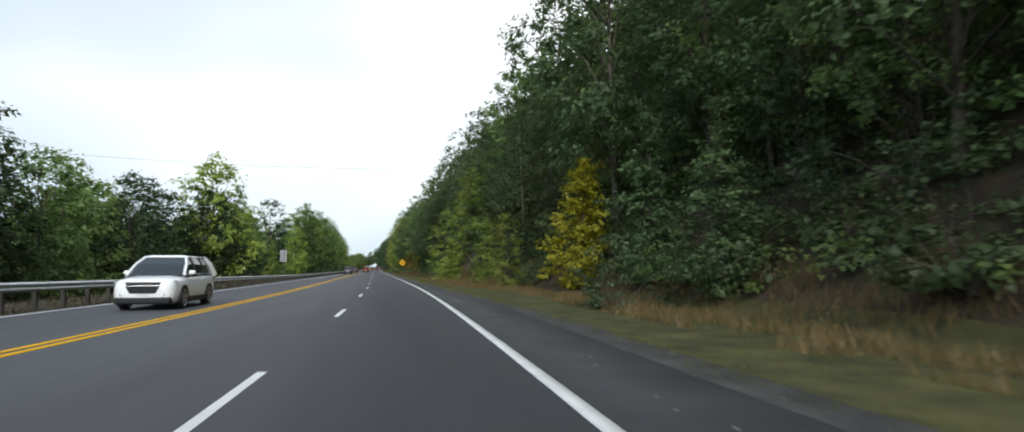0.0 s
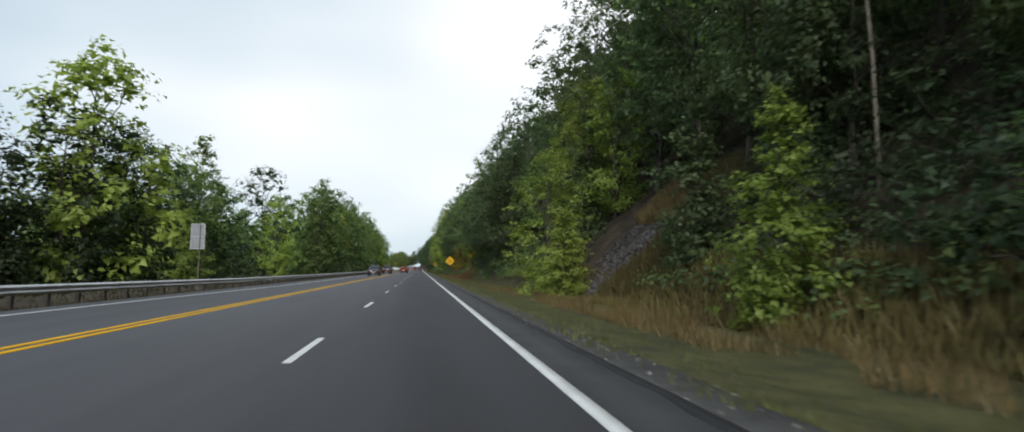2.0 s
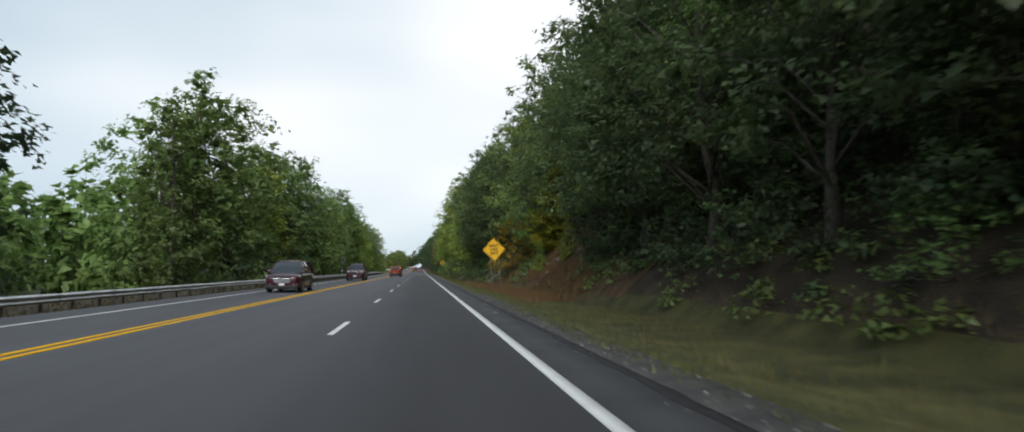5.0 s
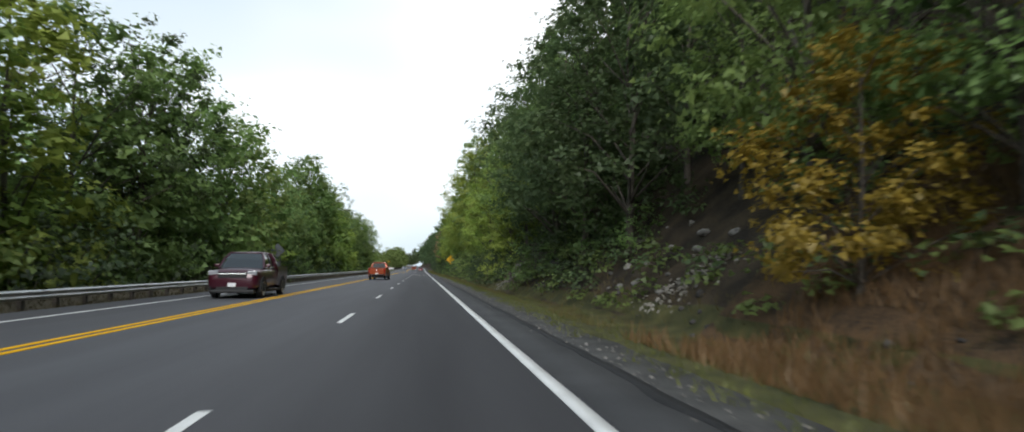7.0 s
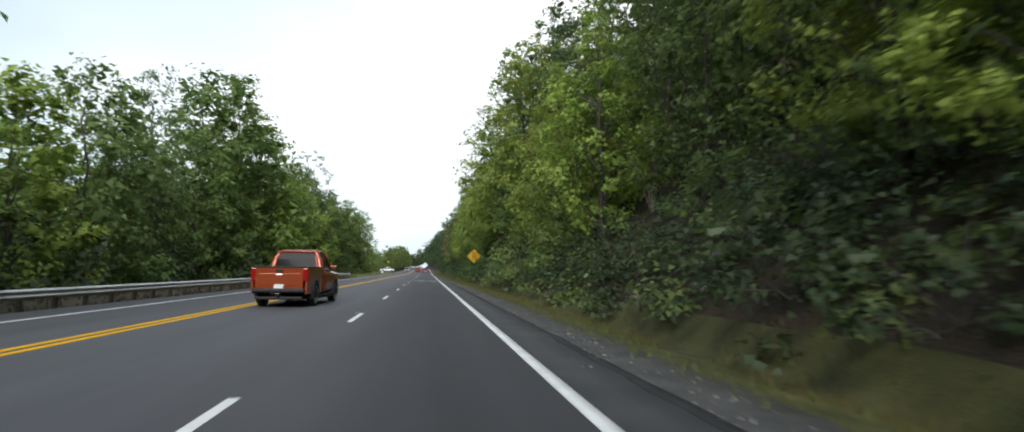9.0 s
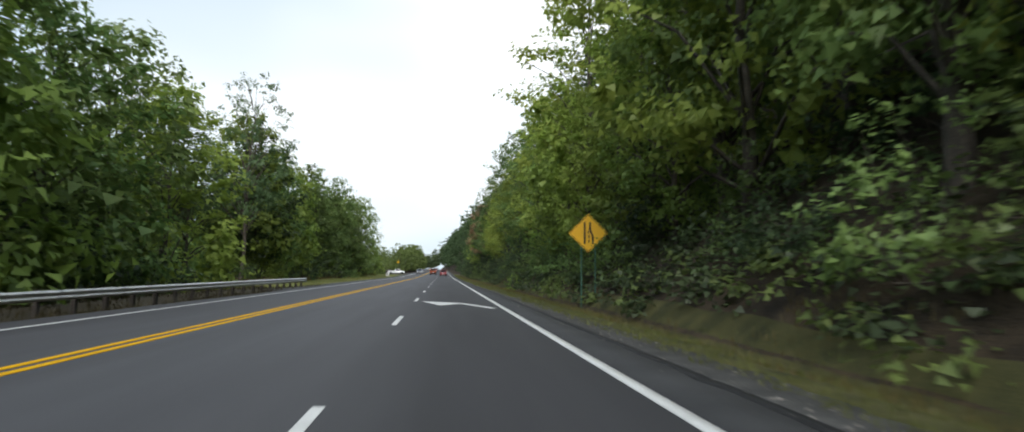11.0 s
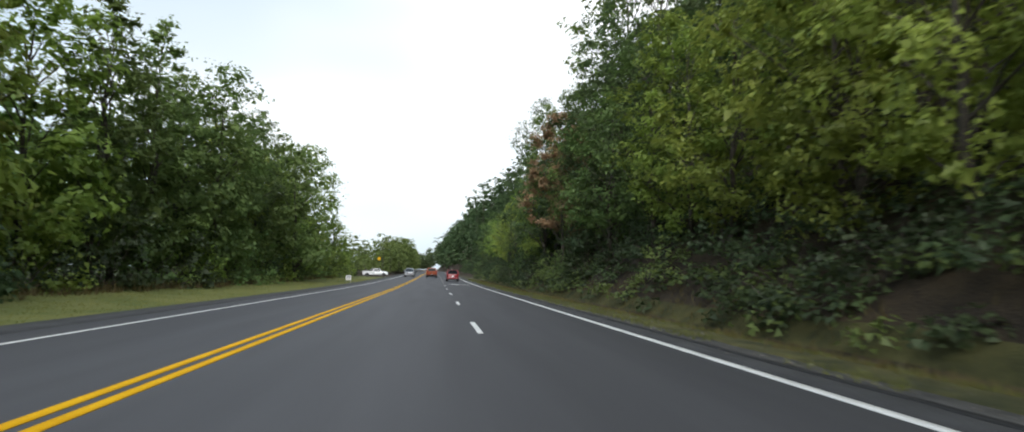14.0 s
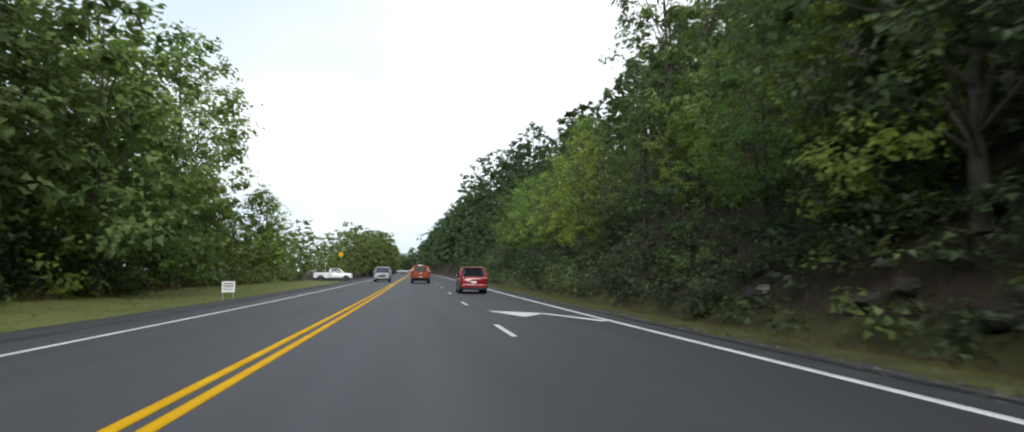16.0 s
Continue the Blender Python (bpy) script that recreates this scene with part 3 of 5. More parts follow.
plant("fir", 14.6, 150.0, 8.0, 40)
plant("fir", 15.4, 156.5, 9.0, 140)
plant("fir", 15.0, 162.5, 8.5, 260)
plant("bush1", 13.8, 147.5, 3.6, 0)
plant("bush1", 14.6, 153.5, 3.4, 70)
plant("bush1", 14.4, 160.0, 3.4, 140)
plant("dark1", 14.5, 153.0, 13.0, 10)
plant("dark0", 14.8, 159.5, 14.0, 200)
plant("autumn", 12.9, 167.2, 7.2, 80, widen=1.3)
plant("amber", 9.9, 171.6, 4.9, 180)
plant("dark2", 14.0, 170.5, 13.0, 80, widen=1.1)
plant("tall1", 11.2, 201.0, 14.0, 0)
plant("tall2", 12.6, 212.0, 16.0, 30)
plant("light0", 9.5, 215.2, 7.2, 50, widen=1.2)
plant("bush2", 8.4, 212.0, 3.0, 50)
plant("light2", 11.3, 211.5, 9.5, 120, widen=1.2)
plant("light1", 10.6, 241.0, 9.0, 150)
plant("light2", 9.8, 242.0, 8.5, 250)
plant("light0", 10.0, 219.0, 8.0, 20)
plant("broad1", 12.5, 232.0, 13.0, 20)
plant("light2", 9.8, 288.5, 9.0, 250)
plant("light1", 9.6, 294.5, 10.0, 50)
plant("light0", 9.5, 300.5, 10.5, 150)
plant("light1", 9.8, 397.0, 9.5, 250)
plant("tall0", 11.8, 281.0, 23.0, 30)
plant("tall1", 10.8, 269.0, 20.5, 30)
plant("airy", -27.5, 322.0, 19.0, 0)
plant("tall2", 12.6, 275.0, 19.0, 30)
plant("broad2", -29.0, 462.0, 24.0, 30, widen=0.85)
plant("bush2", 7.25, 312.0, 1.5, 30)
plant("rust", 9.3, 384.0, 13.2, 30, widen=1.0)
plant("dark0", 14.0, 420.5, 19.5, 30, widen=0.8)
plant("tall1", 13.2, 413.5, 17.5, 120)
plant("fir", 12.5, 372.0, 9.0, 30)
plant("dark1", 13.5, 377.0, 14.0, 30)
plant("dark0", 11.4, 375.5, 13.0, 60, widen=1.1)
plant("dark2", 13.0, 384.5, 12.5, 10, widen=1.1)
plant("bush1", 9.0, 374.0, 3.0, 30)
plant("bush1", 10.2, 379.0, 3.2, 30)
plant("dark1", 12.4, 380.5, 12.5, 200, widen=1.25)
plant("fir", 10.6, 381.0, 5.5, 80, widen=1.2)
plant("broad0", 11.5, 388.0, 8.0, 30)
plant("light1", -22.0, 93.5, 19.5, 30)
plant("airy", -18.0, 205.0, 20.0, 0)
plant("airy", -19.5, 212.0, 19.0, 100)
plant("young0", -12.6, 87.5, 5.0, 30)
plant("light2", -12.8, 112.5, 8.8, 30, widen=0.8)
plant("tall0", -25.0, 126.0, 19.0, 30)
plant("dark1", -22.0, 146.0, 19.0, 30)
plant("tall2", -17.5, 171.0, 20.5, 30)
plant("tall0", -18.5, 277.0, 23.0, 60, widen=1.2)
plant("broad1", -19.5, 270.0, 22.0, 60)
plant("broad0", -19.5, 421.0, 18.0, 200)
plant("broad1", -23.0, 440.0, 21.5, 20, widen=0.9)
plant("tall1", -19.0, 176.0, 18.0, 90)
plant("airy", -17.0, 254.5, 18.0, 90, widen=0.6)
plant("airy", -21.0, 331.0, 23.0, 10, widen=0.8)
plant("dark2", -23.0, 344.0, 20.0, 10)
plant("airy", -24.0, 412.0, 20.5, 60, widen=0.9)
plant("tall2", -24.0, 387.0, 21.0, 0)
plant("broad1", -22.5, 397.5, 21.0, 0, widen=0.8)

for y, k in ((116, 0), (122.5, 2), (129, 1), (135.5, 0), (142, 2), (146.5, 1), (186, 1), (192, 2), (198, 0), (394, 1)):
    plant("dark%d" % k, bank_foot(y) + 2.3, y, 12.5, 40 * k, widen=1.25)
    plant("fir", bank_foot(y) + 2.6, y + 3.0, 5.5, 70 * k, widen=1.2)

# the bank to the right: shrubs at its foot, trees behind
y = -12.0
while y < 545:
    foot = bank_foot(y)
    bare = 71 < y < 92 or 149 < y < 182 or 369 < y < 378
    if not bare:
        shaded = y < 72
        # more bush1 on dim stretches: its dark leaf stands in for shade
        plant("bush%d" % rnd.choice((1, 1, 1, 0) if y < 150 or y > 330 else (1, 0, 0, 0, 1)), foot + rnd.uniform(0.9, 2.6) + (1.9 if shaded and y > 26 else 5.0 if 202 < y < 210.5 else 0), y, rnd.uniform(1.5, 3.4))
    y += rnd.uniform(3.4, 5.4) if y < 150 or 182 < y < 204 else rnd.uniform(2.6, 4.0)


y = -8.0
while y < 470:
    if not 68 < y < 94 and not 148 < y < 168:
        plant("bush%d" % rnd.choice((1, 1, 0) if y < 150 or y > 330 else (1, 0, 0)), bank_foot(y) + rnd.uniform(3.4, 7.2) + (2.5 if 202 < y < 210 else 0), y, rnd.uniform(2.6, 4.4))
    y += rnd.uniform(4.4, 6.6)


def front_kinds(y):
    """Darker woods on some stretches of the bank, light young trees on others."""
    if y < 70:
        return "dark0", "broad1", "broad2", "dark2"
    if y < 112:
        return "light0", "light2", "broad0", "light1"
    if y < 150:
        return "dark0", "dark1", "dark2", "broad1"
    if y < 180:
        return "broad0", "broad2", "light1", "broad1"
    if y < 224:
        return "broad0", "dark1", "broad2", "dark0"
    if y < 362:
        return "light0", "light1", "light2", "broad0", "broad2"
    if y < 395:
        return "broad0", "broad1", "broad2", "dark0", "dark2"
    return "light0", "light2", "broad0", "broad1"


y = -10.0
while y < 475:
    foot = bank_foot(y)
    bare = 152 < y < 164
    if 70 < y < 90:
        y += 3.0
        continue
    plant(rnd.choice(front_kinds(y)), foot + rnd.uniform(2.8, 5.4) + (2.0 if bare or y < 110 else 3.0 if 227 < y < 238 else 0), y, rnd.uniform(14, 20) if 262 < y < 303 and rnd.random() < 0.6 else rnd.uniform(9, 14) if y < 400 else rnd.uniform(7, 10.5))
    y += rnd.uniform(4.2, 6.0)
y = -12.0
while y < 475:
    foot = bank_foot(y)
    plant(rnd.choice(("back0", "back1", "back2", "back0", "tall1", "back1", "airy")), foot + rnd.uniform(7.5, 11.5), y, rnd.uniform(19, 25) if 262 < y < 306 else rnd.uniform(13, 17) if 306 < y < 360 else rnd.uniform(14, 21) if y < 400 else rnd.uniform(9, 12))
    y += rnd.uniform(6.0, 8.0)
# to the left, beyond the rail and the lawn
def left_edge(y):
    """Nearest and farthest place of the wood's edge, and the least and most height of its trees."""
    if y < 89:
        return 23, 26.5, 12.0, 15.0
    if y < 102:
        return 20, 25, 14.5, 17.5
    if y < 130:
        return 20, 25, 12.5, 15.0
    if y < 164:
        return 30, 34, 8.0, 10.0
    if 232 < y < 267:
        return 17.0, 20.0, 13.0, 15.5
    if y < 306:
        return 16.0, 19.5, 16.0, 20.5
    if y < 446:
        return 23.5, 28.0, 17.0, 22.0
    return 22.0, 27.0, 11.5, 14.5


y = 8.0
while y < 475:
    a, b, c, d = left_edge(y)
    if y < 135:
        kinds = ("dark0", "dark1", "dark2", "broad1", "dark1")
    elif 314 < y < 338:
        kinds = ("airy", "airy")
    elif y > 338:
        kinds = ("broad0", "light2", "light0", "light1", "tall2", "broad2")
    else:
        kinds = ("broad0", "broad1", "light1", "light0", "tall1", "tall2", "broad2")
    plant(rnd.choice(kinds), -rnd.uniform(a, b), y, rnd.uniform(c, d))
    y += rnd.uniform(4.4, 6.2) + (3.0 if 314 < y < 338 else 0)
y = 10.0
while y < 475:
    a = left_edge(y)[0]
    if 314 < y < 336:
        plant("bush1", -rnd.uniform(29, 33), y, rnd.uniform(2.2, 3.2))
    else:
        plant("bush%d" % rnd.choice((1, 1, 1, 0) if y < 310 else (0, 1, 2)), -a + rnd.uniform(0.3, 1.6), y, rnd.uniform(3.5, 6.5))
    y += rnd.uniform(3.6, 5.0)

def woods(name, label, spots, leaf, bark, seed, tall=15.0, n_leaf=400, size=1.05):
    """Many far trees in one mesh of leaves and one of trunks."""
    protos = [tree_arrays(seed + i, tall, tall * 0.58, 0.15, "round", n_leaf, size, 34, limbs=False, inner=1.6, sprays=5, steps=3, sides=4) for i in range(3)]
    rng = random.Random(seed)
    lv, wv = [], []
    for s, y, h in spots:
        (a, b), (c, d) = protos[rng.randrange(3)]
        w = rng.uniform(0, 6.28)
        f = h / tall
        r = np.array(((math.cos(w), -math.sin(w), 0), (math.sin(w), math.cos(w), 0), (0, 0, 1)))
        o = np.array((bend(y) + s, y, height(s, y) + rise(y) - 0.2))
        wv.append((a @ r.T * f + o, b))
        lv.append((c @ r.T * f + o, d))
    ob = thing(name, label, "woods", kind="stuff")
    part("leaves", mesh_np("leaves", *join(lv), leaf), ob)
    part("trunks", mesh_np("trunks", *join(wv), bark, True), ob)


rw = random.Random(11)
back_right = [(rw.uniform(21, 40), y + rw.uniform(-2, 2), rw.uniform(13, 19) if y < 390 else rw.uniform(9, 13)) for y in np.arange(-10, 480, 2.6)]
back_left = [(-rw.uniform(27, 48), y + rw.uniform(-2, 2), rw.uniform(11, 14) if y < 130 else rw.uniform(9, 12) if y < 185 else rw.uniform(12, 18)) for y in np.arange(0, 480, 2.4) if not 336 < y < 362]
far_right = [(rw.uniform(7.8, 34), y + rw.uniform(-3, 3), rw.uniform(9, 13) if y < 540 else rw.uniform(16, 24)) for y in np.arange(470, 800, 2.4)]
far_close = [(rw.uniform(-30, 9), y + rw.uniform(-3, 3), rw.uniform(10, 15)) for y in np.arange(906, 960, 1.0)]
far_end = [(rw.uniform(9, 42), y + rw.uniform(-3, 3), rw.uniform(11, 17)) for y in np.arange(790, 990, 2.2)]
outer_right = [(rw.uniform(42, 110), y + rw.uniform(-3, 3), rw.uniform(13, 18)) for y in np.arange(-40, 520, 3.4)]
outer_left = [(-rw.uniform(50, 110), y + rw.uniform(-3, 3), rw.uniform(12, 17)) for y in np.arange(-40, 520, 3.4) if not 335 < y < 420]
wide = random.Random(23)
outer_right += [(wide.uniform(60, 150), y, wide.uniform(13, 18)) for y in np.arange(-60, 560, 3.0)]
outer_left += [(-wide.uniform(62, 150), y, wide.uniform(11, 15)) for y in np.arange(-60, 560, 3.0) if not 285 < y < 440]
far_cross = [(-rw.uniform(10.5, 17), y + rw.uniform(-2, 2), rw.uniform(10, 15)) for y in np.arange(560, 830, 3.0)]
far_left = [(-rw.uniform(14, 50), y + rw.uniform(-3, 3), rw.uniform(8, 13)) for y in np.arange(478, 820, 3.2)]
far_left += [(-rw.uniform(12.5, 17), y + rw.uniform(-2, 2), rw.uniform(9, 13)) for y in np.arange(520, 900, 4.0)]


def understory(name, label, seed, count, y0, y1, up0, up1, leaf):
    """Low leafy growth that covers the bank between the trees."""
    rng = np.random.default_rng(seed)
    ps, ds = [], []
    for _ in range(count):
        y = rng.uniform(y0, y1)
        up = rng.uniform(up0, up1)
        if 72 < y < 85 or (149 < y < 164 and up < 4.6) or (203 < y < 208.5 and up < 3.5):
            continue
        s = bank_foot(y) + up
        r = rng.uniform(0.5, 1.2)
        n = 70
        d = rng.normal(0, 1, (n, 3))
        d /= np.linalg.norm(d, axis=1, keepdims=True)
        d[:, 2] = np.abs(d[:, 2])
        q = d * np.array((1.2, 1.2, 0.9)) * r * rng.uniform(0.4, 1, (n, 1))
        ps.append(q + np.array((bend(y) + s, y, height(s, y) + rise(y))))
        ds.append(d)
    tagged(new(name, mesh_np(name, *leaves(rng, np.concatenate(ps), np.concatenate(ds), 0.2, True), leaf)), label, "undergrowth", kind="stuff")


understory("bank_undergrowth", "dark green undergrowth covering the steep bank", 91, 1700, -8, 560, 1.0, 10.0, M_LEAF_DARK)
understory("foot_undergrowth", "mixed green weeds at the foot of the bank", 92, 420, -8, 470, 0.3, 2.5, M_LEAF)
# under-tree shade is put into the leaf colour of these weeds
understory("shaded_undergrowth", "green weeds coloured deep for the shade under the trees", 94, 650, 186, 470, 0.2, 3.6, M_LEAF_DEEP_SHADE)
# dark leaf chosen so the colour carries the canopy's shade on this slope
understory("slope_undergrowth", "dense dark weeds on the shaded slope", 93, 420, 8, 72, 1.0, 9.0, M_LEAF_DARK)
woods("hillside_woods", "dark green woods up the hillside", back_right, M_LEAF_DARK, M_BARK, 71)
woods("valley_woods", "green woods behind the roadside trees", back_left, M_LEAF, M_BARK, 75)
woods("upper_hillside_woods", "green woods on the hill above the road", outer_right, M_LEAF, M_BARK, 87, 15.0, 200, 1.6)
woods("lower_valley_woods", "green woods down in the valley", outer_left, M_LEAF_DARK, M_BARK, 95, 15.0, 160, 1.7)
woods("distant_hillside_woods", "distant dark woods along the road", far_right, M_LEAF_DARK, M_BARK, 79, 15.0, 560, 0.66)
woods("far_bend_woods", "distant dark woods where the road bends away", far_end + far_close, M_LEAF_DARK, M_BARK, 99, 15.0, 220, 1.3)
woods("distant_valley_woods", "distant green woods along the road", far_left + far_cross, M_LEAF, M_BARK, 83, 15.0, 480, 0.7)

# ---- verges ----
def sheet(name, label, category, y0, y1, edge_a, edge_b, mat, rows=10, step=2.0, lift=0.02):
    """Turf that follows the ground between two edges."""
    ys = np.arange(y0, y1 + step, step)
    vs, fs = [], []
    for y in ys:
        a, b = edge_a(y), edge_b(y)
        for i in range(rows + 1):
            q = a + (b - a) * i / rows
            vs.append((bend(y) + q, y, height(q, y) + rise(y) + (lift if 0 < i < rows else -0.03)))
    n = rows + 1
    for j in range(len(ys) - 1):
        for i in range(rows):
            k = j * n + i
            fs.append((k, k + 1, k + n + 1, k + n))
    tagged(new(name, mesh_np(name, vs, fs, mat, True)), label, category, kind="structure")


M_TURF = material("verge_turf", (0.022, 0.026, 0.009), 0.95, (0.095, 0.088, 0.03), 0.9, 38, 1.0, dist=0.06)
M_RUST_SOIL = material("rusty_bank_litter", (0.022, 0.017, 0.011), 0.95, (0.13, 0.075, 0.037), 1.6, 22, 1.0, dist=0.1)
M_BROWN_GRASS = leaf_material("brown_grass", (0.03, 0.025, 0.014), (0.07, 0.058, 0.03), 0.2)
M_TURF_DRY = material("dry_verge_turf", (0.03, 0.025, 0.015), 0.95, (0.062, 0.05, 0.03), 0.6, 14, 0.8, dist=0.05)
M_LAWN_BLADE = leaf_material("lawn_blades", (0.1, 0.115, 0.028), (0.24, 0.22, 0.07), 0.2)
M_LAWN = material("lawn_turf", (0.075, 0.1, 0.022), 0.95, (0.17, 0.165, 0.05), 0.25, 12, 0.7, dist=0.04)
sheet("verge_right", "mixed green and straw-coloured roadside turf", "verge", -20, 480, turf_edge, lambda y: bank_foot(y) + 0.8, M_TURF, 12, 0.6, 0.06)
sheet("open_bank", "rusty brown dead weeds and litter on the open bank", "bank", 140, 175, lambda y: turf_edge(y) + 0.9 + 1.3 * noise.noise(Vector((4, y * 0.3, 0))) + 0.5 * noise.noise(Vector((4, y * 1.1, 3))) + 2.5 * abs((y - 157.5) / 17.5) ** 3, lambda y: bank_foot(y) + 5.5, M_RUST_SOIL, 14, 0.6, 0.05)
sheet("verge_left", "dry brown turf below the guardrail", "verge", -60, 318, lambda y: -8.95, lambda y: -12.5, M_TURF_DRY)
sheet("lawn", "mown green grass strip beside the road", "lawn", 306, 480, lambda y: -10.2 + 0.2 * noise.noise(Vector((3, y * 0.3, 0))), lambda y: -25.0, M_LAWN, 12)


def grass(name, label, seed, count, y0, y1, edge_a, edge_b, tall, mat, clump=0.5, width=0.035):
    """Blades of grass, three corners each, in loose tufts."""
    rng = np.random.default_rng(seed)
    ys = rng.uniform(y0, y1, count)
    q = rng.uniform(0, 1, count)
    base = np.empty((count, 3))
    keep = np.ones(count, bool)
    for i in range(count):
        y = ys[i]
        a, b = edge_a(y), edge_b(y)
        s = a + (b - a) * q[i]
        keep[i] = noise.noise(Vector((s * 0.7, y * 0.35, seed))) > -clump
        base[i] = (bend(y) + s, y, height(s, y) + rise(y))
    base = base[keep]
    n = len(base)
    h = tall * rng.uniform(0.4, 1.2, n)[:, None]
    a = rng.uniform(0, 6.283, n)
    side = np.stack([np.cos(a), np.sin(a), np.zeros(n)], 1) * (width * rng.uniform(0.5, 1.3, n))[:, None]
    tip = base + np.concatenate([rng.normal(0, 0.28, (n, 2)) * h, h], 1)
    v = np.stack([base - side, base + side, tip], 1).reshape(-1, 3)
    tagged(new(name, mesh_np(name, v, np.arange(3 * n).reshape(n, 3), mat)), label, "grass", kind="stuff")


grass("verge_grass", "tufts of green roadside grass", 1, 120000, -6, 440, lambda y: turf_edge(y) - 0.06, lambda y: bank_foot(y) + 0.3, 0.17, M_GRASS, 0.25, 0.012)
grass("edge_grass", "short ragged grass growing over the gravel", 14, 16000, 5, 440, lambda y: turf_edge(y) - 0.2, lambda y: turf_edge(y) + 0.5, 0.14, M_GRASS, 0.1, 0.02)
grass("dry_verge_grass", "tall straw-coloured dry grass on the verge", 2, 44000, -6, 95, lambda y: bank_foot(y) - 3.2, lambda y: bank_foot(y) + 1.8, 0.42, M_STRAW, 0.15, 0.018)
grass("dry_bank_grass", "dry tan grass at the foot of the bank", 3, 46000, 95, 440, lambda y: turf_edge(y) + 0.7, lambda y: bank_foot(y) + 1.3, 0.27, M_STRAW, 0.05, 0.013)
grass("rail_grass", "low brown grass along the guardrail", 4, 22000, 5, 318, lambda y: -9.1, lambda y: -12.2, 0.22, M_BROWN_GRASS, 0.3)
grass("lawn_grass", "short green grass blades on the lawn", 5, 42000, 308, 450, lambda y: -10.2, lambda y: -21.5, 0.075, M_LAWN_BLADE, 0.5)
grass("lawn_edge_grass", "tall tan grass at the back of the lawn", 6, 12000, 312, 470, lambda y: -19.0, lambda y: -24.0, 0.7, M_STRAW, 0.1)


M_WEED = leaf_material("rusty_weeds", (0.1, 0.058, 0.03), (0.27, 0.155, 0.072), 0.25)
grass("rust_bank_weeds", "rusty brown dry weeds on the bank", 7, 30000, 145, 173, lambda y: bank_foot(y) - 2.8, lambda y: bank_foot(y) + 5.0, 0.45, M_WEED, 0.25, 0.018)
grass("green_bank_weeds", "green weeds among the rusty ones on the bank", 17, 4000, 145, 173, lambda y: bank_foot(y) - 1.2, lambda y: bank_foot(y) + 5.0, 0.4, M_GRASS, -0.15, 0.03)
grass("tan_bank_weeds", "tan dry weeds on the open bank", 8, 7000, 50, 76, lambda y: bank_foot(y) - 0.5, lambda y: bank_foot(y) + 2.2, 0.6, M_STRAW, 0.6, 0.05)
grass("mound_foot_weeds", "tan dry weeds beside the broken stones", 11, 5000, 72.5, 77.0, lambda y: bank_foot(y) + 0.2, lambda y: bank_foot(y) + 5.0, 0.8, M_STRAW, 0.7, 0.05)
grass("mound_weeds", "tan dry weeds above the broken stones", 9, 9000, 73, 84, lambda y: bank_foot(y) + 4.8, lambda y: bank_foot(y) + 8.0, 0.7, M_STRAW, 0.6, 0.05)


# ---- rocks ----
def rock_mesh(seed, n=2):
    bm = bmesh.new()
    bmesh.ops.create_icosphere(bm, subdivisions=n, radius=0.5)
    off = Vector((seed * 3.7, seed * 1.3, 0))
    for v in bm.verts:
        k = 1 + 0.45 * noise.noise(v.co * 1.7 + off) + 0.18 * noise.noise(v.co * 5 + off)
        v.co = Vector((v.co.x * 1.25, v.co.y, v.co.z * 0.75)) * k
    return mesh_bm("rock", bm, M_ROCK)


ROCKS = [rock_mesh(i) for i in range(5)]
rr = random.Random(3)


# the same rocks again, coloured for deep shade
SHADED_ROCKS = []
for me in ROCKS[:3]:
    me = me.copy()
    me.materials[0] = M_ROCK_SHADED
    SHADED_ROCKS.append(me)


def outcrop(y0, y1, up0, up1, count, small, large, meshes=ROCKS, label="pale grey weathered rock jutting from the bank"):
    for _ in range(count):
        y = rr.uniform(y0, y1)
        s = bank_foot(y) + rr.uniform(up0, up1)
        k = rr.uniform(small, large)
        ob = new("rock", rr.choice(meshes))
        tagged(ob, label, "rock", "rocks on the bank")
        ob.matrix_basis = on_road(s, y, height(s, y) + 0.05 * k, rr.uniform(0, 360)) @ pose(0, 0, 0, rr.uniform(-25, 25), rr.uniform(-25, 25), 0) @ Matrix.Diagonal((k, k, k, 1))


outcrop(154, 161, 1.4, 4.2, 8, 0.15, 0.45)
outcrop(178, 186, 0.4, 3.5, 18, 0.12, 0.4)
outcrop(203, 210, 0.4, 2.0, 6, 0.12, 0.32)
outcrop(222, 228, 0.8, 2.2, 5, 0.2, 0.5)
outcrop(396, 402, 0.8, 2.2, 5, 0.2, 0.45)
outcrop(112, 148, 2.0, 5.5, 12, 0.4, 1.1, SHADED_ROCKS, "dark brown rock ledge in the shaded cut bank")
outcrop(184, 202, 2.0, 4.5, 9, 0.4, 1.0, SHADED_ROCKS, "dark brown rock ledge in the shaded cut bank")
outcrop(284, 300, 1.2, 4.0, 9, 0.3, 0.8, SHADED_ROCKS, "dark brown rock ledge in the shaded cut bank")
outcrop(380, 405, 0.8, 4.0, 16, 0.4, 1.1, SHADED_ROCKS, "dark brown rock ledge in the shaded cut bank")


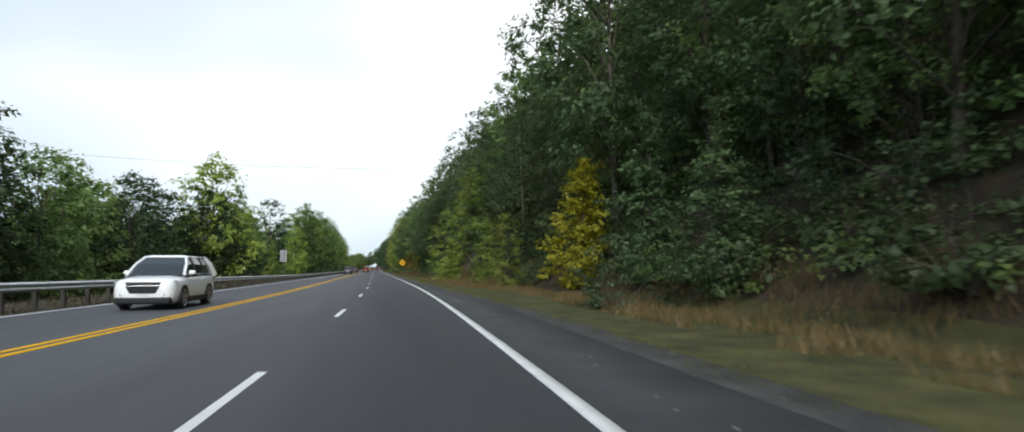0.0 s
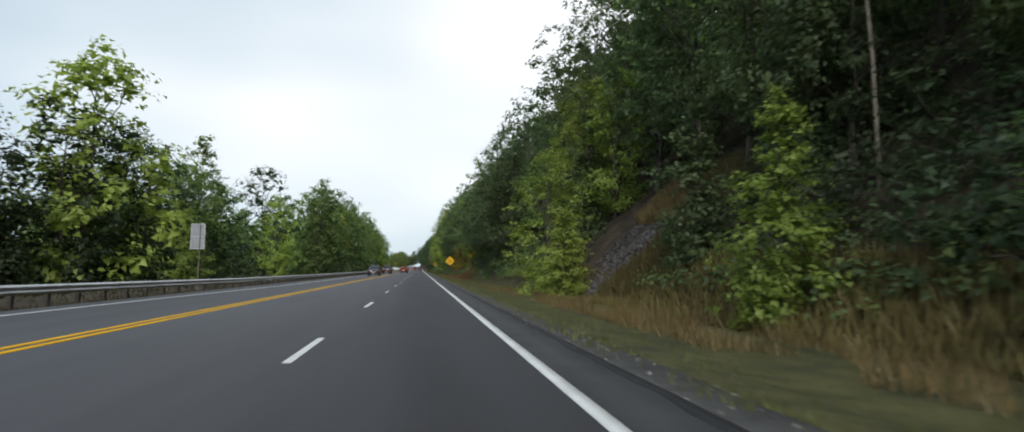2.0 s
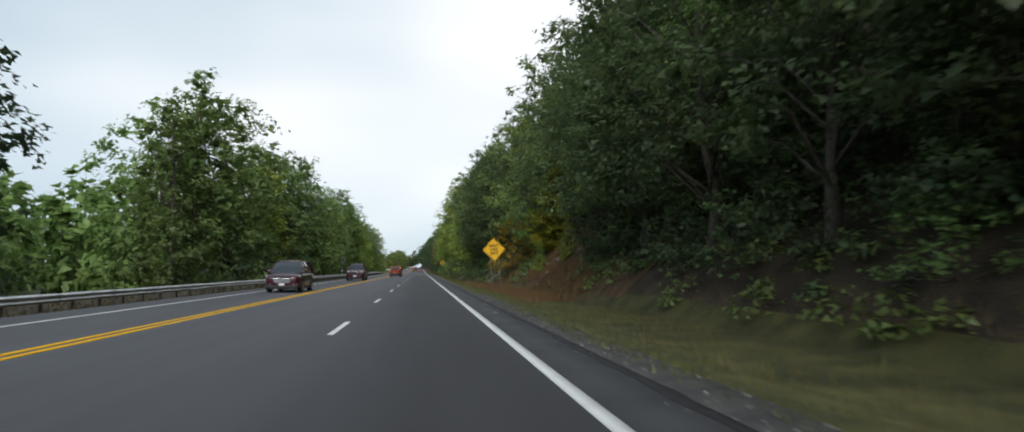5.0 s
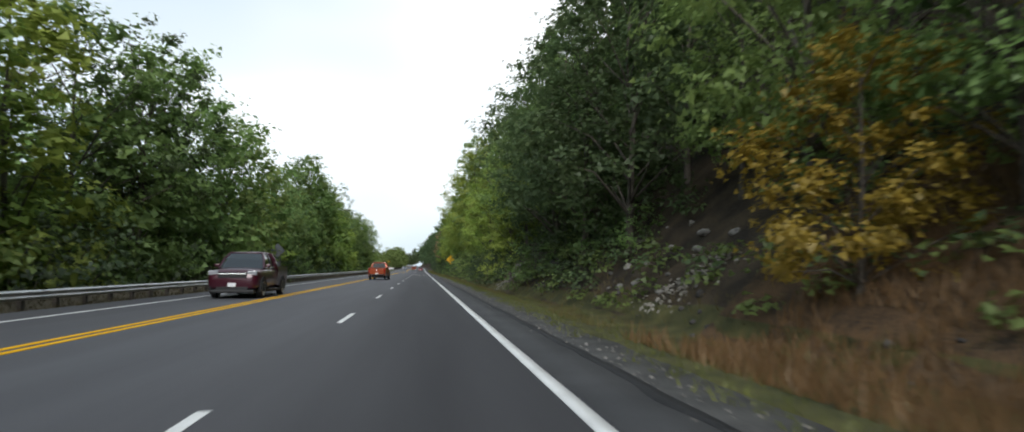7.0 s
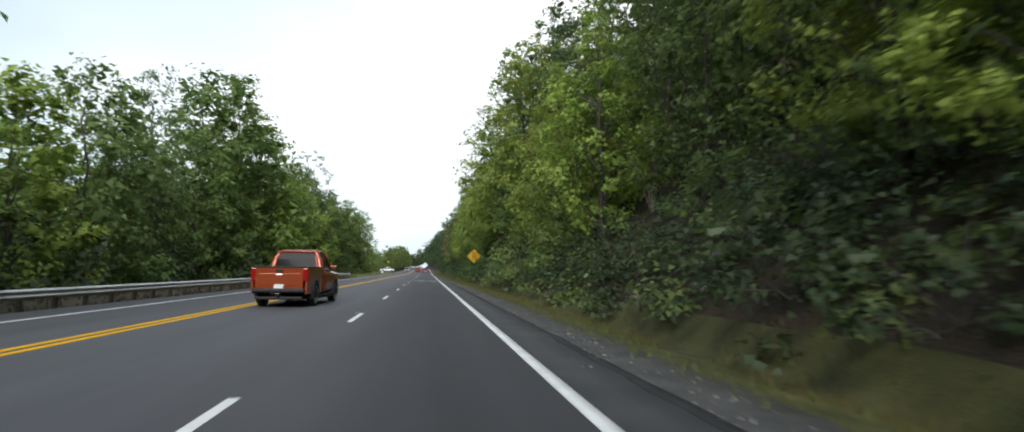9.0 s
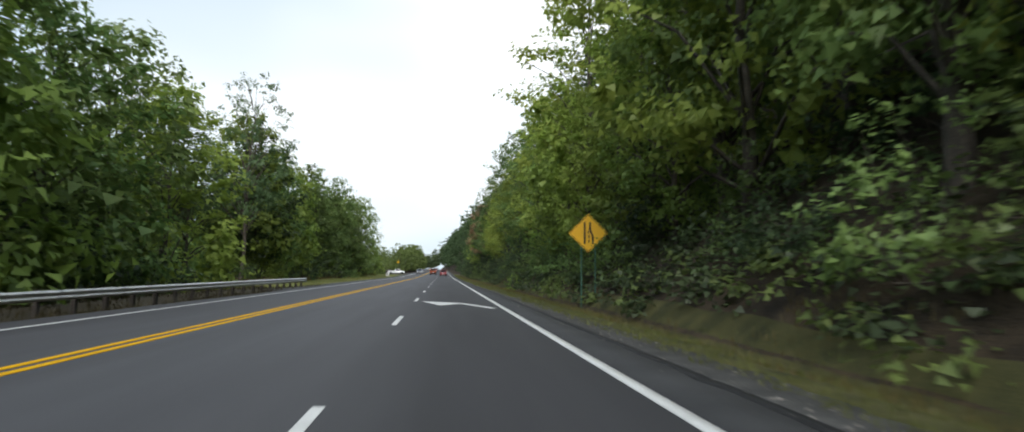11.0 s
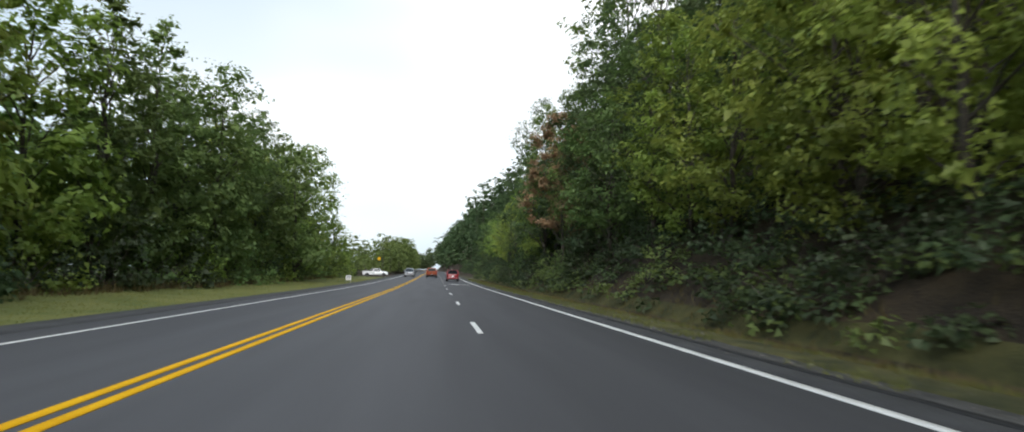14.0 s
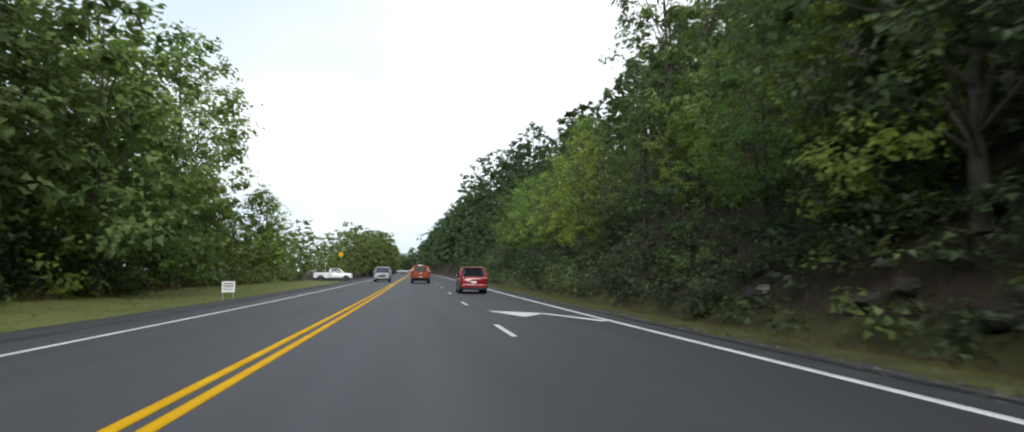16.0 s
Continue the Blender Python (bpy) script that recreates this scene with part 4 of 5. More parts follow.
def talus(name, label, seed, count, y0, y1, s0, s1, mat=M_ROCK):
    rng = np.random.default_rng(seed)
    bm = bmesh.new()
    bmesh.ops.create_icosphere(bm, subdivisions=1, radius=0.5)
    v0 = np.array([v.co[:] for v in bm.verts])
    f0 = np.array([[v.index for v in f.verts] for f in bm.faces])
    bm.free()
    pieces = []
    for i in range(count):
        y, s = rng.uniform(y0, y1), rng.uniform(s0, s1)
        k = rng.uniform(0.09, 0.25)
        v = v0 * rng.uniform(0.6, 1.3, 3) * k * (1 + rng.normal(0, 0.12, (len(v0), 1)))
        w = rng.uniform(0, 6.28)
        r = np.array(((math.cos(w), -math.sin(w), 0), (math.sin(w), math.cos(w), 0), (0, 0, 1)))
        pieces.append((v @ r.T + np.array((bend(y) + s, y, height(s, y) + rise(y) + 0.06)), f0))
    v, f = join(pieces)
    tagged(new(name, mesh_np(name, v, f, mat)), label, "rubble", kind="stuff")


M_TALUS = material("talus_stone", (0.042, 0.039, 0.039), 0.9, (0.11, 0.102, 0.098), 2.5, 14, 0.9, island=0.3, obvar=0.3, dist=0.05)
talus("talus_slope", "slope of broken dark grey stones on the bank", 8, 950, 76.3, 83.5, 11.0, 15.2, M_TALUS)
def grit(name, label, seed, count, y0, y1, s0, s1, small, large, mat):
    """Small loose stones on the gravel and the edge of the asphalt."""
    rng = np.random.default_rng(seed)
    v0 = np.array(((1, 0, 0), (-1, 0, 0), (0, 1, 0), (0, -1, 0), (0, 0, 0.8), (0, 0, -0.8)))
    f0 = np.array(((0, 2, 4), (2, 1, 4), (1, 3, 4), (3, 0, 4), (2, 0, 5), (1, 2, 5), (3, 1, 5), (0, 3, 5)))
    pieces = []
    for _ in range(count):
        y, s = rng.uniform(y0, y1), rng.uniform(s0, s1)
        v = v0 * rng.uniform(0.6, 1.4, 3) * rng.uniform(small, large)
        z = -0.008 if s < EDGE_R else -0.045
        pieces.append((v + np.array((bend(y) + s, y, z + rise(y))), f0))
    tagged(new(name, mesh_np(name, *join(pieces), mat)), label, "gravel", kind="stuff")


grit("loose_gravel", "loose pale gravel stones beside the asphalt", 21, 4200, -4, 430, 4.35, 5.2, 0.012, 0.04, M_ROCK)
grit("shoulder_grit", "scattered pale grit on the shoulder", 22, 500, -4, 430, 3.9, 4.5, 0.008, 0.03, M_ROCK_PALE)
rs = np.random.default_rng(10)
stone_meshes = []
for i in range(5):
    bm = bmesh.new()
    bmesh.ops.create_icosphere(bm, subdivisions=1, radius=0.5)
    for v in bm.verts:
        v.co *= 1 + rs.normal(0, 0.14)
    bmesh.ops.scale(bm, vec=rs.uniform(0.6, 1.3, 3).tolist(), verts=bm.verts)
    stone_meshes.append(mesh_bm("stone", bm, M_ROCK_PALE))
talus_meshes = []
for me in stone_meshes:
    me = me.copy()
    me.materials[0] = M_TALUS
    talus_meshes.append(me)
scree = thing("scree", "broken dark grey stones lying on the bank", "rubble")
for i in range(300):
    y, s = rs.uniform(76.2, 80.5), rs.uniform(10.9, 14.6)
    ob = part("stone", talus_meshes[i % 5], scree)
    k = rs.uniform(0.12, 0.3)
    ob.matrix_basis = on_road(s, y, height(s, y) + 0.1, rs.uniform(0, 360)) @ Matrix.Diagonal((k, k, k, 1))
spill = thing("stone_spill", "pale broken stones spilled at the foot of the bank", "rubble")
for i in range(280):
    y, s = 205.7 + rs.normal(0, 0.9), 7.0 + abs(rs.normal(0, 0.7))
    ob = part("stone", stone_meshes[i % 5], spill)
    k = rs.uniform(0.04, 0.14)
    ob.matrix_basis = on_road(s, y, height(s, y) + 0.03) @ pose(0, 0, 0, rs.uniform(-50, 50), rs.uniform(-50, 50), rs.uniform(0, 360)) @ Matrix.Diagonal((k * 1.5, k * 0.8, k * 0.45, 1))
talus("loose_stones", "loose dark grey stones at the foot of the bank", 9, 60, 150, 215, 7.9, 9.4, M_TALUS)
chute = thing("stone_chute", "pale broken stones slid down the bank", "rubble")
for i in range(170):
    up = rs.uniform(0, 1)
    y, s = 179.8 - 2.0 * up + rs.normal(0, 0.7), 8.6 + 2.0 * up
    ob = part("stone", stone_meshes[i % 5], chute)
    k = rs.uniform(0.06, 0.19)
    ob.matrix_basis = on_road(s, y, height(s, y) + 0.03) @ pose(0, 0, 0, rs.uniform(-50, 50), rs.uniform(-50, 50), rs.uniform(0, 360)) @ Matrix.Diagonal((k * 1.4, k * 0.9, k * 0.55, 1))
talus("bank_stones", "scattered pale stones among the rusty weeds", 12, 34, 152.0, 163.0, 9.6, 12.0, M_ROCK_PALE)


# ---- guardrail ----
def rail_top(y):
    return float(np.interp(y, (22, 55, 90, 130, 160, 225, 300), (0.85, 0.66, 0.46, 0.44, 0.48, 0.52, 0.66)))


def beam_mesh(length):
    """W-shaped beam, 0.31 m high, along y."""
    prof = [(-0.01, 0.0), (0.03, -0.02), (0.075, -0.055), (0.075, -0.095), (0.01, -0.135), (0.01, -0.175), (0.075, -0.215), (0.075, -0.255), (0.03, -0.29), (-0.01, -0.31)]
    vs, fs = [], []
    n = len(prof)
    for y in (-length / 2 - 0.1, length / 2 + 0.1):
        for d in (0.0, -0.006):
            for x, z in prof:
                vs.append((x + d, y, z))
    for i in range(n - 1):
        fs += [(i, i + 1, 2 * n + i + 1, 2 * n + i), (n + i + 1, n + i, 3 * n + i, 3 * n + i + 1)]
    fs += [(0, 2 * n, 3 * n, n), (n - 1, 2 * n - 1, 4 * n - 1, 3 * n - 1)]
    return mesh_np("beam", vs, fs, M_STEEL, False)


rail = thing("guardrail", "galvanised steel guardrail on wooden posts beside the road", "guardrail")
BEAM = beam_mesh(3.81)
POST = box_mesh("post", -0.14, 0.0, -0.08, 0.08, -0.95, 0.02, M_WOODPOST, 0.01)
BLOCK = box_mesh("spacer_block", -0.02, 0.012, -0.05, 0.05, -0.3, -0.02, M_WOODPOST, 0.006)
y = RAIL_END - 1.9 - 3.81 * 86
while y < RAIL_END:
    b = part("beam", BEAM, rail)
    slope = math.degrees(math.atan((rail_top(y + 1.9) - rail_top(y - 1.9)) / 3.8))
    b.matrix_basis = on_road(RAIL_S, y, rail_top(y)) @ pose(0, 0, 0, slope, 0, 0)
    for o in (-0.95, 0.95):
        p = part("post", POST, rail, "squared weathered wooden post")
        p.matrix_basis = on_road(RAIL_S - 0.02, y + o, rail_top(y + o))
        q = part("spacer_block", BLOCK, rail)
        q.matrix_basis = on_road(RAIL_S - 0.005, y + o, rail_top(y + o))
    y += 3.81
bm = bmesh.new()
box(bm, -0.05, 0.09, 0, 0.35, -0.32, 0.01, 0.03)
t_end = part("end_terminal", mesh_bm("end_terminal", bm, M_STEEL), rail)
t_end.matrix_basis = on_road(RAIL_S, RAIL_END, rail_top(RAIL_END))


# ---- signs ----
def diamond(side, thick=0.006, inset=0.0, corner=0.05):
    """Square panel on its corner, rounded, facing -y."""
    bm = bmesh.new()
    h = side / 2 - inset
    pts = []
    for cx, cz, a0 in ((h - corner, h - corner, 0), (-h + corner, h - corner, 90), (-h + corner, -h + corner, 180), (h - corner, -h + corner, 270)):
        for a in (0, 30, 60, 90):
            w = radians(a0 + a)
            x, z = cx + corner * math.cos(w), cz + corner * math.sin(w)
            pts.append(((x - z) * 0.7071, (x + z) * 0.7071))
    f = bm.faces.new([bm.verts.new((x, 0, z)) for x, z in pts])
    r = bmesh.ops.extrude_face_region(bm, geom=[f])
    for v in r["geom"]:
        if isinstance(v, bmesh.types.BMVert):
            v.co.y += thick
    return bm


def frame_ring(side, inset, width, thick=0.003):
    """Thin diamond-shaped border line."""
    bm = bmesh.new()
    a, b = (side / 2 - inset) * 1.4142, (side / 2 - inset - width) * 1.4142
    for q in range(4):
        w0, w1 = radians(90 * q), radians(90 * q + 90)
        ring = [(a, w0), (a, w1), (b, w1), (b, w0)]
        vs = [bm.verts.new((r * math.cos(w), -thick, r * math.sin(w))) for r, w in ring]
        f = bm.faces.new(vs)
        r = bmesh.ops.extrude_face_region(bm, geom=[f])
        for v in r["geom"]:
            if isinstance(v, bmesh.types.BMVert):
                v.co.y += 0.002
    return bm


def lettering(body, size, mat):
    c = bpy.data.curves.new("lettering", "FONT")
    c.body, c.size, c.align_x, c.align_y, c.extrude = body, size, "CENTER", "CENTER", 0.002
    c.offset = 0.006
    o = bpy.data.objects.new("lettering", c)
    scene.collection.objects.link(o)
    me = bpy.data.meshes.new_from_object(o.evaluated_get(bpy.context.evaluated_depsgraph_get()))
    bpy.data.objects.remove(o)
    me.name = "lettering"
    me.materials.clear()
    me.materials.append(mat)
    return me


def sign_posts(ob, xs, z0, z1, y=0.04, mat=None):
    for x in xs:
        part("post", box_mesh("post", x - 0.027, x + 0.027, y - 0.02, y + 0.025, z0, z1, mat or M_POST, 0.008), ob)


def diamond_sign(label, s, y, centre, side, xs=(-0.3, 0.3), turn=0.0, face=M_SIGN_Y, ground=None, lean=0.0, post=None):
    g = height(s, y) if ground is None else ground
    ob = thing("warning_sign", label, "road sign", on_road(s, y, g, turn) @ pose(0, 0, 0, 0, lean, 0))
    c = centre - g
    sign_posts(ob, xs, -0.3, c - side * 0.25, mat=post)
    p = part("panel", mesh_bm("panel", diamond(side), face), ob)
    p.location = (0, 0, c)
    return ob, p


ob, p = diamond_sign("yellow diamond warning sign with black lettering on two leaning posts", 7.25, 160.9, 2.75, 1.22, lean=-4.0)
part("border", mesh_bm("border", frame_ring(1.22, 0.03, 0.022), M_BLACK), p)
for word, z in (("RIGHT", 0.27), ("LANE", 0.0), ("ENDS", -0.27)):
    w = part("lettering", lettering(word, 0.27, M_BLACK), p)
    w.matrix_basis = pose(0, -0.006, z, 90, 0, 0)
    w.scale = (0.85, 1, 1)

ob, p = diamond_sign("yellow diamond warning sign with a narrowing-lanes symbol on two green posts", 7.4, 285.2, 3.0, 1.22, turn=-12, post=M_POST_GREEN)
part("border", mesh_bm("border", frame_ring(1.22, 0.03, 0.022), M_BLACK), p)


def bars(rects, mat):
    """Flat ink bars: centre x, z, length, width, turn."""
    bm = bmesh.new()
    for x, z, ln, wd, tr in rects:
        vs = box(bm, -wd / 2, wd / 2, -0.006, -0.002, -ln / 2, ln / 2)
        bmesh.ops.transform(bm, matrix=Matrix.Translation((x, 0, z)) @ Matrix.Rotation(radians(tr), 4, "Y"), verts=vs)
    return mesh_bm("symbol", bm, mat)


part("symbol", bars([(-0.15, 0.0, 0.95, 0.08, 0), (0.2, -0.31, 0.34, 0.08, 0), (0.14, 0.0, 0.34, 0.08, -22), (0.08, 0.3, 0.34, 0.08, 0),
                     (0.03, -0.36, 0.12, 0.05, 0), (0.03, -0.16, 0.12, 0.05, 0), (0.0, 0.04, 0.12, 0.05, 0)], M_BLACK), p)

# signs that face the oncoming traffic show their backs
ob = thing("road_sign", "back of an upright rectangular road sign on one steel post", "road sign", on_road(-10.75, 83.2, height(-10.75, 82.0)))
g = height(-10.75, 82.0)
sign_posts(ob, (0.12,), -0.3, 3.55 - g, -0.04)
part("panel", box_mesh("panel", -0.37, 0.37, 0.0, 0.008, 2.2 - g, 3.6 - g, M_SIGN_BACK), ob)
for x in (-0.36, 0.36):
    part("frame_bar", box_mesh("frame_bar", x - 0.025, x + 0.025, -0.025, 0.012, 2.18 - g, 3.62 - g, M_STEEL, 0.004), ob)
for z in (2.2, 2.9, 3.6):
    part("stiffener", box_mesh("stiffener", -0.35, 0.35, -0.02, 0.0, z - g - 0.02, z - g + 0.02, M_STEEL), ob)
ob, p = diamond_sign("back of a diamond road sign with a small plate below", -10.9, 219.8, 2.75, 0.95, (-0.25, 0.25), 180, M_SIGN_DULL)
part("plate", box_mesh("plate", -0.3, 0.3, 0.0, 0.006, 1.35 - height(-10.9, 219.8), 1.8 - height(-10.9, 219.8), M_SIGN_DULL), ob)
ob, p = diamond_sign("far yellow diamond sign beside the side road", -15.2, 497.0, 4.0, 0.8, (0.0,), 35)
# small notice on the lawn
g = height(-12.6, 421.0)
ob = thing("yard_sign", "small white notice with grey print on two thin legs", "sign", on_road(-12.6, 421.0, g))
for x in (-0.28, 0.28):
    part("leg", box_mesh("leg", x - 0.02, x + 0.02, 0.0, 0.03, -0.2, 0.6, M_STEEL), ob)
b = part("board", box_mesh("board", -0.36, 0.36, -0.01, 0.0, 0.42, 1.05, M_SIGN_W, 0.003), ob)
part("print_bar", bars([(0, 0.92, 0.05, 0.5, 0), (0, 0.8, 0.04, 0.56, 0), (0, 0.73, 0.03, 0.5, 0), (0, 0.6, 0.03, 0.54, 0)], M_BLACK), b).location = (0, -0.012, 0)

# white reflector posts behind the rail
for y in (224.0,):
    ob = thing("marker_post", "slim white plastic marker post behind the guardrail", "marker post", on_road(-11.4, y, height(-11.4, y)))
    part("blade", box_mesh("blade", -0.05, 0.05, 0, 0.012, 0, 1.35, M_SIGN_W, 0.004), ob)


# ---- arrows on the road ----
def arrow(s, y):
    """Lane-reduction arrow: head towards the left lane, shaft from the right."""
    bm = bmesh.new()
    for pts in (((0.0, 0.0), (1.75, -1.5), (0.75, -3.3)), ((1.5, -1.72), (2.5, -5.2), (2.75, -4.9), (1.72, -1.48))):
        f = bm.faces.new([bm.verts.new((x, q, 0.006)) for x, q in pts])
        r = bmesh.ops.extrude_face_region(bm, geom=[f])
        for v in r["geom"]:
            if isinstance(v, bmesh.types.BMVert):
                v.co.z -= 0.004
    part("lane_arrow", mesh_bm("lane_arrow", bm, M_WHITE), road, "white painted merge arrow").matrix_basis = on_road(s, y)


arrow(0.3, 285.6)
arrow(0.4, 404.2)

# a bare forked bush on the bank
g = height(11.6, 235.8)
ob = thing("bare_bush", "leafless brown forked bush on the bank", "bush", on_road(11.6, 235.8, g - 0.1))
rb = np.random.default_rng(44)
twigs = []
for i in range(9):
    a, q = rb.uniform(0, 6.28), rb.uniform(0.5, 1.9)
    tip = np.array((q * math.cos(a), q * math.sin(a), rb.uniform(2.0, 3.4)))
    mid = tip * np.array((0.35, 0.35, 0.45)) + rb.normal(0, 0.1, 3)
    part("stem", mesh_np("stem", *tube([(0, 0, 0), mid, tip], [0.024, 0.016, 0.005], 5), M_STEM, True), ob)
    for k in range(12):
        p0 = mid + (tip - mid) * rb.uniform(0.1, 0.95)
        p1 = p0 + np.array((rb.normal(0, 0.4), rb.normal(0, 0.4), rb.uniform(0.1, 0.6)))
        twigs.append(tube([p0, (p0 + p1) / 2 + rb.normal(0, 0.05, 3), p1], [0.009, 0.006, 0.003], 3))
part("brushwood", mesh_np("brushwood", *join(twigs), M_TWIG, True), ob, "fine brown dead twigs")

# a pale dead trunk leaning on the bank, and a cable high over the road
g = height(15.0, 62.0)
ob = thing("dead_tree", "slim pale dead trunk leaning on the wooded bank", "tree", on_road(15.0, 62.0, g - 0.2))
part("trunk", mesh_np("trunk", *tube([(0, 0, 0), (-0.1, 0, 4), (-0.3, 0.1, 8), (-0.5, 0.1, 13)], [0.075, 0.06, 0.05, 0.02], 7), M_STEM, True), ob)
cable = [(-45 + 3.4 * i, 48 + 0.2 * i, 9.0 + 2.6 * ((i - 11) / 11) ** 2) for i in range(23)]
tagged(new("overhead_cable", mesh_np("overhead_cable", *tube(cable, [0.008] * 23, 5), M_TRIM, True)), "thin black cable hung high across the road", "cable")

# ---- vehicles ----
def loft(rings):
    """Skin over rings of equal count, with end caps."""
    bm = bmesh.new()
    vv = [[bm.verts.new(p) for p in r] for r in rings]
    n = len(rings[0])
    for a, b in zip(vv, vv[1:]):
        for i in range(n):
            bm.faces.new((a[i], a[(i + 1) % n], b[(i + 1) % n], b[i]))
    bm.faces.new(list(reversed(vv[0])))
    bm.faces.new(vv[-1])
    return bm


def body_ring(y, hw, z0, z1):
    h = z1 - z0
    half = [(hw * 0.86, z0), (hw * 0.97, z0 + 0.14 * h), (hw, z0 + 0.4 * h), (hw * 0.99, z0 + 0.66 * h), (hw * 0.955, z1 - 0.1), (hw * 0.87, z1 - 0.025), (hw * 0.5, z1 + 0.025)]
    return [(x, y, z) for x, z in half] + [(-x, y, z) for x, z in reversed(half)]


def wheel_meshes(r, w):
    bm = bmesh.new()
    rings = []
    for x, q in ((-w / 2, 0.72), (-w / 2, 0.94), (-w * 0.36, 1.0), (w * 0.36, 1.0), (w / 2, 0.94), (w / 2, 0.72)):
        rings.append([bm.verts.new((x, r * q * math.cos(k * math.pi / 12), r * q * math.sin(k * math.pi / 12))) for k in range(24)])
    for a, b in zip(rings, rings[1:] + rings[:1]):
        for i in range(24):
            bm.faces.new((a[i], a[(i + 1) % 24], b[(i + 1) % 24], b[i]))
    tyre = mesh_bm("tyre", bm, M_TYRE, True)
    bm = bmesh.new()
    bmesh.ops.create_cone(bm, cap_ends=True, segments=20, radius1=r * 0.2, radius2=r * 0.2, depth=w * 0.7, matrix=Matrix.Rotation(radians(90), 4, "Y"))
    for k in range(5):
        vs = box(bm, -w * 0.46, w * 0.46, -r * 0.1, r * 0.1, r * 0.1, r * 0.7)
        bmesh.ops.rotate(bm, cent=(0, 0, 0), matrix=Matrix.Rotation(radians(72 * k), 3, "X"), verts=vs)
    ring = [[bm.verts.new((x, r * q * math.cos(k * math.pi / 12), r * q * math.sin(k * math.pi / 12))) for k in range(24)] for x, q in ((-w * 0.46, 0.66), (-w * 0.52, 0.7), (-w * 0.5, 0.745), (w * 0.5, 0.745), (w * 0.52, 0.7), (w * 0.46, 0.66))]
    for a, b in zip(ring, ring[1:] + ring[:1]):
        for i in range(24):
            bm.faces.new((a[i], a[(i + 1) % 24], b[(i + 1) % 24], b[i]))
    rim = mesh_bm("rim", bm, M_RIM)
    bm = bmesh.new()
    bmesh.ops.create_cone(bm, cap_ends=True, segments=24, radius1=r * 0.67, radius2=r * 0.67, depth=w * 0.5, matrix=Matrix.Rotation(radians(90), 4, "Y"))
    hub = mesh_bm("brake_disc", bm, M_TRIM)
    return tyre, rim, hub


def add_wheels(ob, r, track, axles):
    tyre, rim, hub = wheel_meshes(r, 0.24)
    for y in axles:
        for x in (-track, track):
            w = part("wheel", tyre, ob)
            w.location = (x, y, r)
            part("rim", rim, w)
            part("brake_disc", hub, w)


def arch_mesh(r, hw, side):
    """Dark lip round a wheel opening, with the shaded hollow behind the tyre."""
    bm = bmesh.new()
    n = 14
    for side in (side,):
        prev = None
        for k in range(n + 1):
            a = math.pi * (k / n * 1.16 - 0.08)
            cur = [bm.verts.new((side * x, q * math.cos(a), q * math.sin(a))) for x, q in ((hw + 0.012, r * 1.12), (hw + 0.022, r * 1.24), (hw - 0.08, r * 1.26), (hw - 0.08, r * 1.1))]
            if prev:
                for i in range(4):
                    bm.faces.new((prev[i], prev[(i + 1) % 4], cur[(i + 1) % 4], cur[i]))
            prev = cur
        c = [bm.verts.new((side * (hw + 0.006), r * 1.13 * math.cos(math.pi * (k / n * 1.16 - 0.08)), r * 1.13 * math.sin(math.pi * (k / n * 1.16 - 0.08)))) for k in range(n + 1)]
        bm.faces.new(c)
    return mesh_bm("wheel_arch", bm, M_TRIM)


def cabin(ob, paint, y_front, y_rear, belt, roof, hw, top_f, top_r, pillars, glass=None):
    """Windows as one dark glass body, with roof and pillars in paint."""
    mid = belt + (roof - belt) * 0.55
    ht = hw * 0.72
    hm = hw * 0.9

    def ring(yf, yr, h, z):
        return [(-h, yr, z), (-h * 0.9, yr - 0.03, z), (h * 0.9, yr - 0.03, z), (h, yr, z), (h, yf, z), (h * 0.82, yf + 0.07, z), (-h * 0.82, yf + 0.07, z), (-h, yf, z)]

    fm = y_front + (top_f - y_front) * 0.52
    rm = y_rear + (top_r - y_rear) * 0.5
    part("window_glass", mesh_bm("window_glass", loft([ring(y_front, y_rear, hw, belt - 0.04), ring(fm, rm, hm, mid), ring(top_f, top_r, ht, roof - 0.03)]), glass or M_GLASS), ob, "dark tinted glass")
    part("roof", mesh_bm("roof", loft([ring(top_f + 0.04, top_r - 0.06, ht + 0.025, roof - 0.05), ring(top_f + 0.0, top_r - 0.04, ht + 0.015, roof - 0.01), ring(top_f - 0.12, top_r + 0.06, ht - 0.1, roof + 0.025)]), paint, True), ob)
    for side in (-1, 1):
        part("pillar", mesh_np("pillar", *tube([(side * hw, y_front + 0.0, belt - 0.03), (side * hm, fm, mid), (side * ht, top_f, roof - 0.03)], [0.05, 0.045, 0.045], 6), paint, True), ob)
        part("pillar", mesh_np("pillar", *tube([(side * hw, y_rear + 0.05, belt - 0.03), (side * hm, rm + 0.05, mid), (side * ht, top_r + 0.04, roof - 0.03)], [0.13, 0.11, 0.09], 6), paint, True), ob)
        for y in pillars:
            part("door_pillar", mesh_np("door_pillar", *tube([(side * (hw - 0.005), y, belt - 0.03), (side * (hm + 0.005), y - 0.02, mid), (side * (ht + 0.01), y - 0.05, roof - 0.03)], [0.04, 0.035, 0.035], 6), M_TRIM, True), ob)


